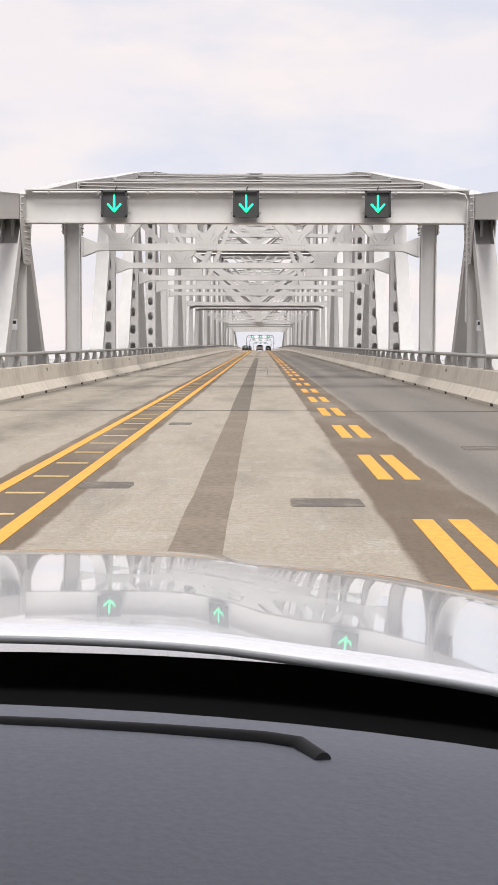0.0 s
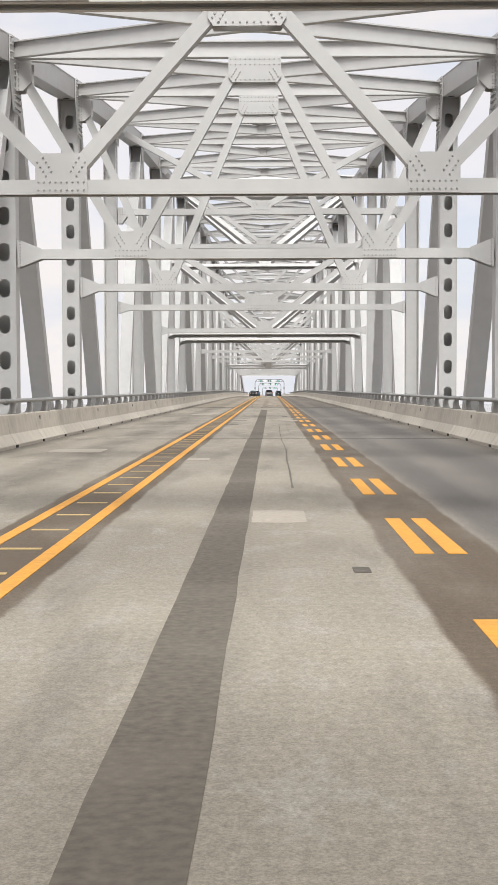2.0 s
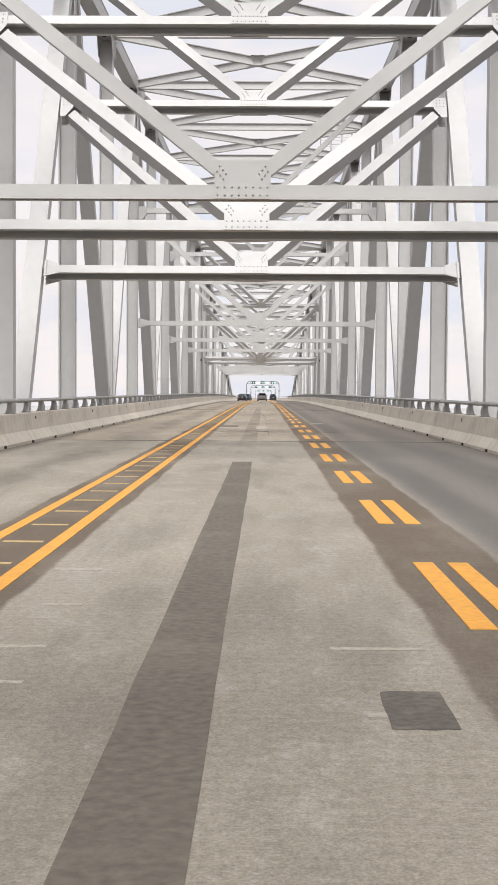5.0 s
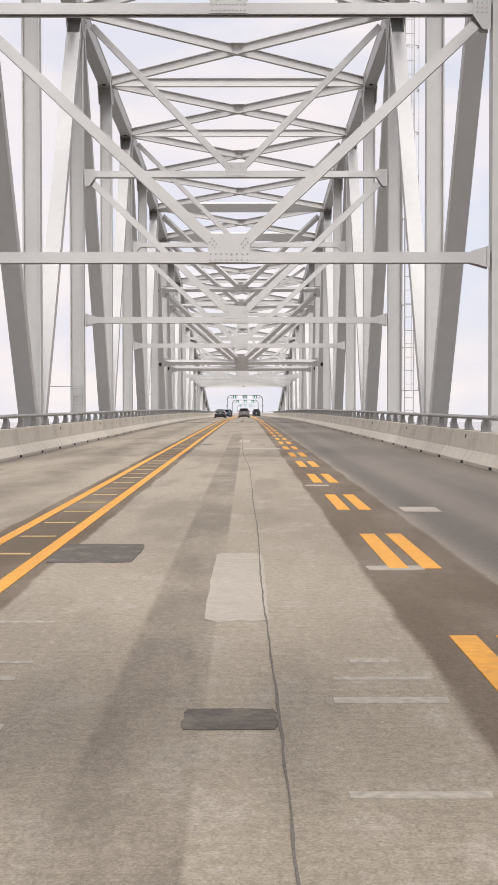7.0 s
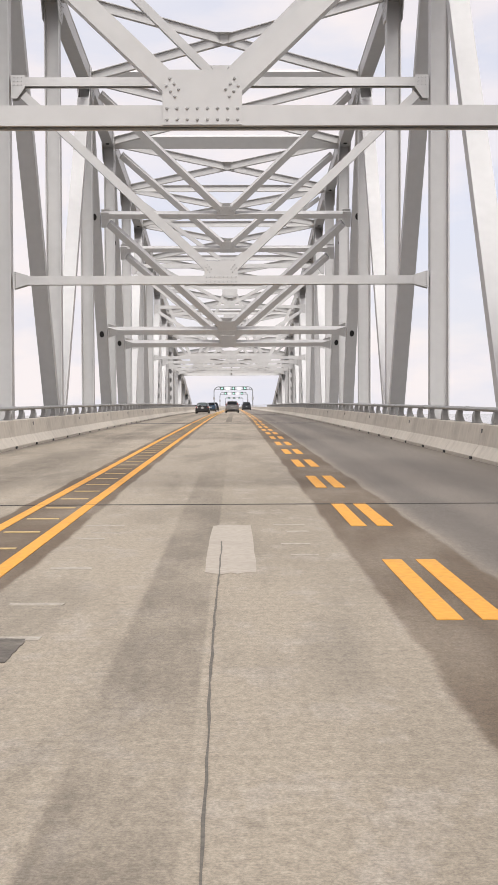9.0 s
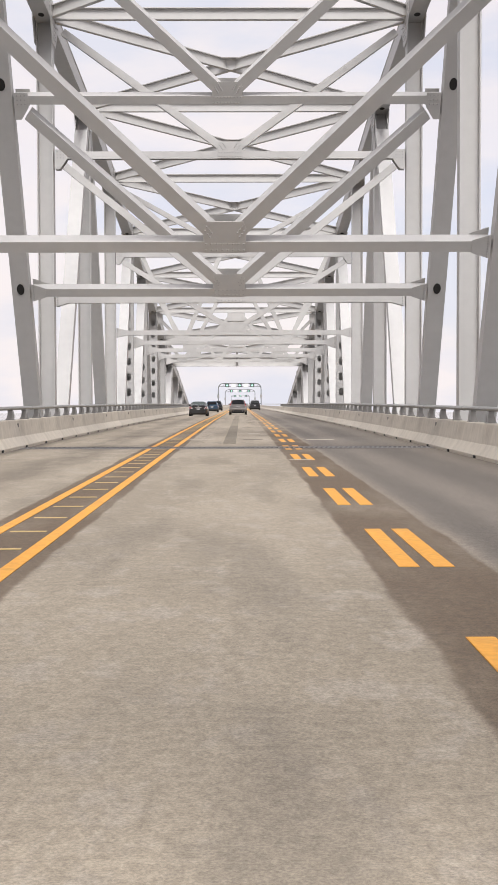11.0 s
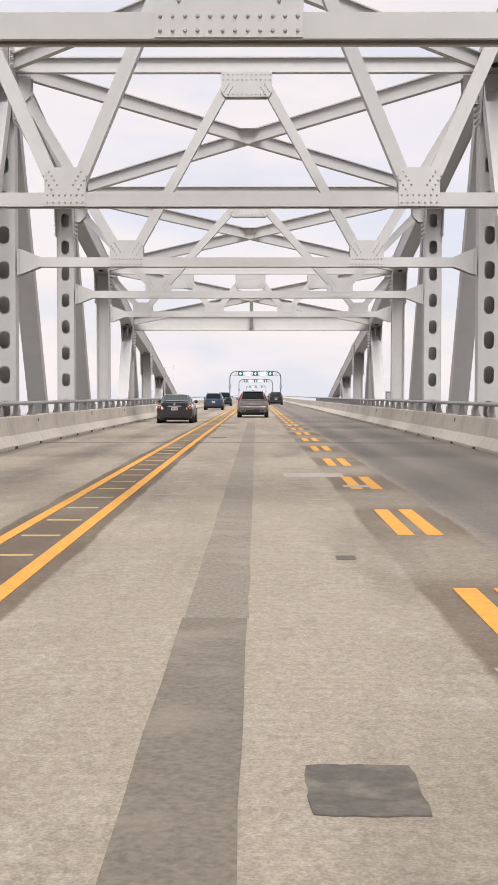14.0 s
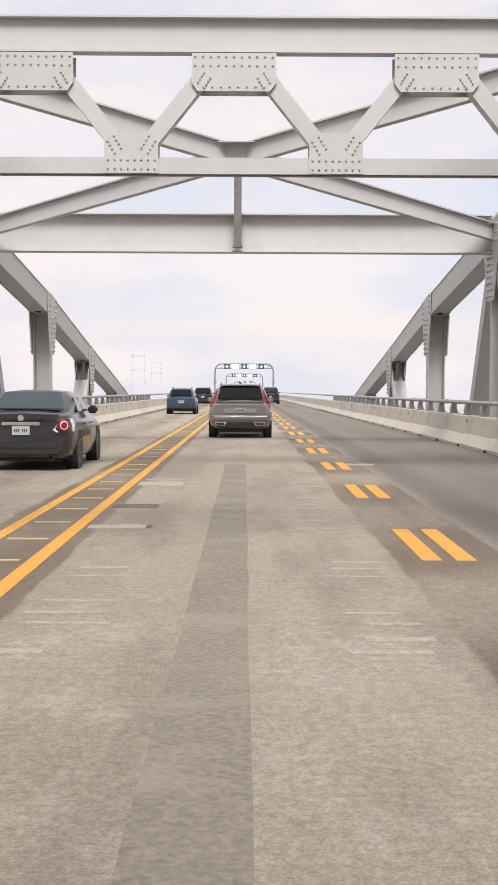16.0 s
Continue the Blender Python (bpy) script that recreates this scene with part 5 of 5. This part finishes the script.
def silver_suv(x, y):
    W, belt, roof = 1.90, 1.06, 1.63
    col = paint("silver_grey_car_paint", (0.245, 0.23, 0.218), 0.32, 0.4)
    car, body, cabin = car_base("suv", "silver-grey estate SUV driving in the middle lane", "car", x, y, 4.69, W, belt, roof, col, True, 0.37)
    for sg in (-1, 1):
        # tall lamps up the rear pillars and the foot across the tailgate
        pts = [(sg * 0.90, 0.13, 0.93), (sg * 0.885, 0.15, 1.08), (sg * 0.71, 0.36, 1.44), (sg * 0.665, 0.35, 1.44), (sg * 0.79, 0.10, 1.08), (sg * 0.70, 0.055, 0.93)]
        poly_panel(body, "tail_lamp", pts if sg < 0 else pts[::-1], RED_LAMP, 0.03, "tall red tail lamp")
        foot = [(sg * 0.88, 0.11, 0.955), (sg * 0.88, 0.11, 1.035), (sg * 0.50, 0.045, 1.02), (sg * 0.47, 0.04, 0.985)]
        poly_panel(body, "lamp_foot", foot if sg < 0 else foot[::-1], RED_LAMP, 0.03)
        pts = [(sg * 0.86, 0.10, 0.965), (sg * 0.86, 0.10, 1.03), (sg * 0.80, 0.07, 1.03), (sg * 0.78, 0.05, 0.965)]
        poly_panel(body, "brake_lamp", pts if sg < 0 else pts[::-1], RED_LIT, 0.045)
        # exhaust surrounds low in the bumper
        pts = [(sg * 0.76, -0.02, 0.49), (sg * 0.40, -0.045, 0.49), (sg * 0.46, -0.045, 0.38), (sg * 0.72, -0.02, 0.40)]
        poly_panel(body, "exhaust_trim", pts if sg > 0 else pts[::-1], CHROME, 0.03)
        pts = [(sg * 0.73, -0.045, 0.472), (sg * 0.45, -0.07, 0.472), (sg * 0.485, -0.07, 0.398), (sg * 0.69, -0.045, 0.412)]
        poly_panel(body, "exhaust_opening", pts if sg > 0 else pts[::-1], TRIM, 0.02)
        bm = bmesh.new()
        tube(bm, [(sg * 0.60, 0.75, roof - 0.01), (sg * 0.61, 0.9, roof + 0.045), (sg * 0.61, 2.4, roof + 0.05), (sg * 0.60, 2.6, roof - 0.01)], 0.018)
        part("roof_rail", bm, CHROME, cabin)
        bm = bmesh.new()
        box(bm, sg * 0.70 - 0.07, sg * 0.70 + 0.07, -0.004, 0.06, 0.555, 0.575)
        part("reflector", bm, RED_LAMP, body)
    bm = bmesh.new()
    box(bm, -0.62, 0.62, 0.36, 0.56, roof - 0.045, roof - 0.015)
    part("spoiler", bm, col, cabin)
    bm = bmesh.new()
    box(bm, -0.70, 0.70, -0.03, 0.15, 0.33, 0.41)
    box(bm, -0.42, 0.42, -0.035, 0.15, 0.39, 0.49)
    part("skid_plate", bm, TRIM, body)
    bm = bmesh.new()
    loft(bm, [(-0.075, [(0, 0.59), (0.70, 0.59), (0.72, 0.655), (0, 0.655)]), (-0.06, [(0, 0.56), (0.78, 0.56), (0.80, 0.675), (0, 0.68)]), (0.06, [(0, 0.54), (0.90, 0.54), (0.92, 0.715), (0, 0.72)]), (0.35, [(0, 0.54), (0.955, 0.54), (0.96, 0.73), (0, 0.73)])])
    part("bumper", bm, col, body, smooth=True)
    bm = bmesh.new()
    slab(bm, [(-0.52, 0.02, 0.90), (0.52, 0.02, 0.90), (0.46, -0.012, 0.76), (-0.46, -0.012, 0.76)][::-1], 0.02)
    part("tailgate_press", bm, col, body)
    bm = bmesh.new()
    box(bm, -0.72, 0.72, 0.045, 0.14, 1.075, 1.105)
    bmesh.ops.bevel(bm, geom=bm.edges[:], offset=0.012, segments=2, affect="EDGES")
    part("window_ledge", bm, col, body)
    # shut line between tailgate and bumper
    bm = bmesh.new()
    box(bm, -0.78, 0.78, 0.012, 0.1, 0.672, 0.69)
    part("shut_line", bm, TRIM, body)
    bm = bmesh.new()
    box(bm, -0.30, 0.30, 0.0, 0.06, 0.985, 1.0)
    part("badge_strip", bm, CHROME, body)
    bm = bmesh.new()
    box(bm, -0.2, 0.2, 0.005, 0.08, 0.755, 0.935)
    part("plate_recess", bm, TRIM, body)
    plate_on(body, 0, 0.0, 0.845)
    bm = bmesh.new()
    lathe(bm, [(0.05, 0), (0.03, 0.06), (0.005, 0.07)], Matrix.Translation((0, 1.0, roof + 0.005)), 10)
    part("aerial", bm, TRIM, cabin)


def crossover(x, y):
    belt, roof = 1.0, 1.56
    col = paint("dark_blue_car_paint", (0.034, 0.064, 0.104), 0.3, 0.4)
    car, body, cabin = car_base("crossover", "dark blue crossover car with roof rails", "car", x, y, 4.46, 1.80, belt, roof, col, True, 0.35)
    for sg in (-1, 1):
        pts = [(sg * 0.85, 0.13, 0.80), (sg * 0.84, 0.14, 1.0), (sg * 0.58, 0.08, 0.98), (sg * 0.62, 0.05, 0.84)]
        poly_panel(body, "tail_lamp", pts if sg < 0 else pts[::-1], RED_LAMP, 0.03)
        bm = bmesh.new()
        tube(bm, [(sg * 0.58, 0.6, roof), (sg * 0.58, 0.75, roof + 0.04), (sg * 0.58, 2.3, roof + 0.04), (sg * 0.58, 2.45, roof)], 0.022)
        part("roof_rail", bm, TRIM, cabin)
    bm = bmesh.new()
    box(bm, -0.80, 0.80, -0.02, 0.2, 0.33, 0.56)
    bmesh.ops.bevel(bm, geom=bm.edges[:], offset=0.03, segments=2, affect="EDGES")
    part("bumper", bm, TRIM, body)
    bm = bmesh.new()
    box(bm, -0.32, 0.32, -0.005, 0.05, 0.84, 0.86)
    part("chrome_strip", bm, CHROME, body)
    plate_on(body, 0, -0.0, 0.75)


def dark_suv(x, y, tall=1.75, tone=(0.016, 0.017, 0.019)):
    belt, roof = tall * 0.63, tall
    col = paint("black_car_paint", tone, 0.25, 0.2)
    car, body, cabin = car_base("suv", "black full-size SUV seen from behind", "car", x, y, 4.9, 1.95, belt, roof, col, True, 0.38)
    for sg in (-1, 1):
        pts = [(sg * 0.90, 0.12, belt - 0.25), (sg * 0.90, 0.13, belt - 0.02), (sg * 0.74, 0.06, belt - 0.02), (sg * 0.74, 0.04, belt - 0.25)]
        poly_panel(body, "tail_lamp", pts if sg < 0 else pts[::-1], RED_LAMP, 0.03)
        bm = bmesh.new()
        tube(bm, [(sg * 0.62, 0.7, roof), (sg * 0.62, 0.85, roof + 0.06), (sg * 0.62, 2.8, roof + 0.06)], 0.02)
        part("roof_rail", bm, TRIM, cabin)
    bm = bmesh.new()
    box(bm, -0.84, 0.84, -0.04, 0.2, 0.42, 0.62)
    bmesh.ops.bevel(bm, geom=bm.edges[:], offset=0.03, segments=2, affect="EDGES")
    part("bumper", bm, TRIM, body)
    bm = bmesh.new()
    box(bm, -0.4, 0.4, 0.0, 0.06, belt - 0.12, belt - 0.1)
    part("chrome_strip", bm, CHROME, body)
    plate_on(body, 0, -0.0, 0.82)


def dark_sedan(x, y):
    belt, roof = 0.97, 1.42
    col = paint("charcoal_car_paint", (0.034, 0.034, 0.036), 0.3, 0.4)
    body = car_base("sedan", "charcoal saloon car with round tail lamps", "car", x, y, 4.82, 1.80, belt, roof, col, False, 0.33)[1]
    for sg in (-1, 1):
        pts = [(sg * 0.895, 0.24, 0.71), (sg * 0.90, 0.30, 0.84), (sg * 0.865, 0.21, 0.94), (sg * 0.69, -0.01, 0.92), (sg * 0.56, -0.025, 0.74), (sg * 0.62, -0.02, 0.69)]
        lamp = poly_panel(body, "tail_lamp", pts if sg < 0 else pts[::-1], CLEAR_LAMP, 0.06, "clear lens with a round red lamp")
        for rr, mat, off in ((0.105, RED_LAMP, -0.01), (0.078, CLEAR_LAMP, -0.022), (0.06, RED_LAMP, -0.032)):
            bm = bmesh.new()
            m = Matrix.Translation((sg * 0.735, 0.02 + off, 0.815)) @ Matrix.Rotation(sg * 0.55, 4, "Z") @ Matrix.Rotation(math.pi / 2, 4, "X")
            lathe(bm, [(rr, -0.03), (rr, 0.045), (rr * 0.9, 0.055)], m, 20)
            part("round_lamp", bm, mat, lamp)
        bm = bmesh.new()
        m = Matrix.Translation((sg * 0.52, 0.06, 0.245)) @ Matrix.Rotation(math.pi / 2, 4, "X")
        lathe(bm, [(0.045, -0.1), (0.045, 0.08), (0.036, 0.08), (0.034, 0.0)], m, 14)
        part("exhaust_pipe", bm, TRIM, body)
    # boot lid with its lip, chrome bar and plate recess
    bm = bmesh.new()
    loft(bm, [(0.0, [(0, 0.86), (0.56, 0.86), (0.60, 0.92), (0.58, 1.0), (0, 1.015)]), (0.05, [(0, 0.86), (0.62, 0.86), (0.66, 0.93), (0.64, 1.01), (0, 1.035)]), (0.35, [(0, 0.88), (0.68, 0.88), (0.74, 0.95), (0.70, 1.015), (0, 1.05)]), (0.78, [(0, 0.9), (0.70, 0.9), (0.76, 0.97), (0.72, 1.03), (0, 1.06)])])
    part("boot_lid", bm, col, body, smooth=True)
    bm = bmesh.new()
    box(bm, -0.34, 0.34, -0.045, 0.06, 0.81, 0.87)
    bmesh.ops.bevel(bm, geom=bm.edges[:], offset=0.015, segments=2, affect="EDGES")
    part("chrome_bar", bm, CHROME, body)
    bm = bmesh.new()
    m = Matrix.Translation((0, -0.02, 0.935)) @ Matrix.Rotation(math.pi / 2, 4, "X")
    lathe(bm, [(0.055, -0.04), (0.055, 0.012), (0.042, 0.016), (0.04, 0.005)], m, 18)
    part("emblem_ring", bm, CHROME, body)
    bm = bmesh.new()
    box(bm, -0.28, 0.28, -0.012, 0.06, 0.62, 0.81)
    part("plate_recess", bm, TRIM, body)
    plate_on(body, 0, -0.012, 0.72)
    bm = bmesh.new()
    box(bm, -0.72, 0.72, -0.022, 0.18, 0.34, 0.60)
    bmesh.ops.bevel(bm, geom=bm.edges[:], offset=0.085, segments=3, affect="EDGES")
    part("bumper", bm, col, body, smooth=True)
    for sg in (-1, 1):
        for yy in (1.75, 2.85):
            bm = bmesh.new()
            box(bm, sg * 0.905 - 0.012, sg * 0.905 + 0.012, yy - 0.1, yy + 0.1, 0.80, 0.825)
            part("door_handle", bm, col, body)


silver_suv(0.07, 361.97)
dark_sedan(-3.68, 345.67)
crossover(-3.63, 401.07)
dark_suv(-3.85, 448.0, 1.72)
dark_suv(2.98, 463.0, 1.84)
dark_suv(3.3, 522.0, 1.7, (0.03, 0.03, 0.033))


# ---- the camera car's bonnet and dashboard, where it stood at the start ----
def own_car():
    X, Y = 0.108, 0.68
    silver = paint("pale_silver_bonnet_paint", (0.80, 0.815, 0.84), 0.2, 0.7)
    silver.node_tree.nodes["Principled BSDF"].inputs["Coat Weight"].default_value = 1.0
    silver.node_tree.nodes["Principled BSDF"].inputs["Coat Roughness"].default_value = 0.02
    PAD = material("grey_dashboard_vinyl", (0.29, 0.31, 0.36), 0.8, 0, 0.06, 200.0, bump=0.1)
    MATT = material("matt_black_scuttle", (0.002, 0.002, 0.002), 1.0)
    MATT.node_tree.nodes["Principled BSDF"].inputs["Specular IOR Level"].default_value = 0.1
    SLOT = material("black_dashboard_slot", (0.02, 0.02, 0.021), 0.7)
    car = thing("car_front", "pale silver car front with bonnet, wipers and grey dashboard", "car", at=Matrix.Translation((X, Y, 0)))

    def cowl(x):
        return 1.47 - 0.30 * (x / 0.85) ** 2

    bm = bmesh.new()
    nx, ny = 40, 18
    grid = []
    for j in range(ny + 1):
        f = j / ny
        row = []
        for i in range(nx + 1):
            u = -1 + 2 * i / nx
            x = u * (0.86 - 0.06 * f)
            y0 = cowl(x) - 0.13
            y1 = 2.34 - 0.22 * u * u
            y = y0 + (y1 - y0) * f
            z = 1.142 - 0.051 * f - 0.05 * abs(u) ** 3 - 0.03 * f ** 6
            # raised centre with a crease either side
            crease = 1 / (1 + math.exp((abs(x) - (0.34 - 0.05 * f)) * 40))
            z += 0.009 * crease * (1 - 0.5 * (1 - f) ** 2)
            row.append(bm.verts.new((x, y, z)))
        grid.append(row)
    for a, b in zip(grid, grid[1:]):
        for i in range(nx):
            bm.faces.new((a[i], a[i + 1], b[i + 1], b[i]))
    bonnet = part("bonnet", bm, silver, car, "glossy pale silver bonnet", smooth=True)
    md = bonnet.modifiers.new("thick", "SOLIDIFY")
    md.thickness, md.offset = 0.012, -1
    # grille, badge seat and bumper below the bonnet's lip
    bm = bmesh.new()
    loft(bm, [(1.2, [(0, 0.35), (0.88, 0.35), (0.93, 0.6), (0.92, 0.85), (0.86, 0.98), (0, 0.99)]), (2.0, [(0, 0.3), (0.86, 0.3), (0.9, 0.6), (0.88, 0.85), (0.8, 0.96), (0, 0.97)]), (2.38, [(0, 0.32), (0.6, 0.34), (0.66, 0.6), (0.66, 0.8), (0.6, 0.93), (0, 0.95)]), (2.46, [(0, 0.36), (0.4, 0.38), (0.46, 0.6), (0.46, 0.78), (0.4, 0.86), (0, 0.88)])])
    part("front_body", bm, silver, car, smooth=True)
    for sg in (-1, 1):
        wheel_of(car, sg * 0.82, 1.45, 0.36, 0.23)
        wheel_of(car, sg * 0.82, -1.35, 0.36, 0.23)
    # scuttle and wiper arms
    bm = bmesh.new()
    rows = []
    for i in range(25):
        x = -0.85 + 1.7 * i / 24
        rows.append([bm.verts.new((x, cowl(x) + 0.16, 1.055)), bm.verts.new((x, cowl(x) - 0.30, 1.09)), bm.verts.new((x, cowl(x) - 0.62, 1.13)), bm.verts.new((x, cowl(x) - 0.62, 1.0)), bm.verts.new((x, cowl(x) + 0.16, 1.0))])
    for a, b in zip(rows, rows[1:]):
        for i in range(5):
            bm.faces.new((a[i], a[(i + 1) % 5], b[(i + 1) % 5], b[i]))
    bm.faces.new(rows[0])
    bm.faces.new(rows[-1])
    part("scuttle", bm, MATT, car, "black plastic scuttle")
    # dashboard pad
    bm = bmesh.new()
    rows = []
    for i in range(33):
        x = -0.72 + 1.44 * i / 32
        edge = cowl(x) - 0.63
        prof = [(edge, 1.10), (edge, 1.205), (edge - 0.02, 1.218), (edge - 0.12, 1.225), (edge - 0.30, 1.228), (edge - 0.5, 1.215), (edge - 0.56, 1.16), (edge - 0.56, 0.9), (edge, 0.9)]
        rows.append([bm.verts.new((x, y, z + 0.012 * x - 0.03 * (x / 0.72) ** 4)) for y, z in prof])
    for a, b in zip(rows, rows[1:]):
        for i in range(9):
            bm.faces.new((a[i], a[(i + 1) % 9], b[(i + 1) % 9], b[i]))
    bm.faces.new(rows[0])
    bm.faces.new(rows[-1])
    pad = part("dashboard", bm, PAD, car, "soft grey dashboard top", smooth=True)
    bm = bmesh.new()
    pts = [(x, cowl(x) - 0.70, 1.2205 + 0.012 * x) for x in (-0.5 + 0.06 * k for k in range(15))]
    pts += [(0.36, cowl(0.36) - 0.705, 1.225), (0.372, cowl(0.372) - 0.73, 1.225)]
    tube(bm, pts, 0.005, 12)
    part("defroster_slot", bm, SLOT, pad, smooth=True)
    # roof, pillars and doors that shade the cabin
    bm = bmesh.new()
    loft(bm, [(0.75, [(0, 1.66), (0.5, 1.65), (0.56, 1.63), (0.5, 1.69), (0, 1.70)]), (0.4, [(0, 1.69), (0.56, 1.68), (0.62, 1.66), (0.55, 1.72), (0, 1.74)]), (-1.6, [(0, 1.70), (0.56, 1.69), (0.62, 1.66), (0.55, 1.73), (0, 1.75)]), (-2.1, [(0, 1.6), (0.5, 1.6), (0.56, 1.56), (0.5, 1.63), (0, 1.64)])])
    part("roof", bm, silver, car, smooth=True)
    for sg in (-1, 1):
        bm = bmesh.new()
        box(bm, sg * 0.88 - 0.05, sg * 0.88 + 0.05, -2.1, 1.0, 0.35, 1.12)
        bmesh.ops.bevel(bm, geom=bm.edges[:], offset=0.03, segments=2, affect="EDGES")
        part("door", bm, silver, car)
        for ya, yb in ((1.15, 0.62), (-0.45, -0.45), (-2.05, -1.9)):
            bm = bmesh.new()
            extrude(bm, (sg * 0.86, ya, 1.08), (sg * 0.58, yb, 1.68), rect(0.09, 0.07), (0, 1, 0.2))
            part("pillar", bm, BLACK, car)
    bm = bmesh.new()
    box(bm, -0.85, 0.85, -2.15, -2.05, 0.35, 1.6)
    bmesh.ops.bevel(bm, geom=bm.edges[:], offset=0.03, segments=2, affect="EDGES")
    part("tailgate", bm, BLACK, car)
    # floor pan between the wheels
    bm = bmesh.new()
    box(bm, -0.80, 0.80, -2.0, 1.1, 0.3, 0.42)
    bmesh.ops.bevel(bm, geom=bm.edges[:], offset=0.04, segments=2, affect="EDGES")
    part("floor_pan", bm, BLACK, car)


own_car()
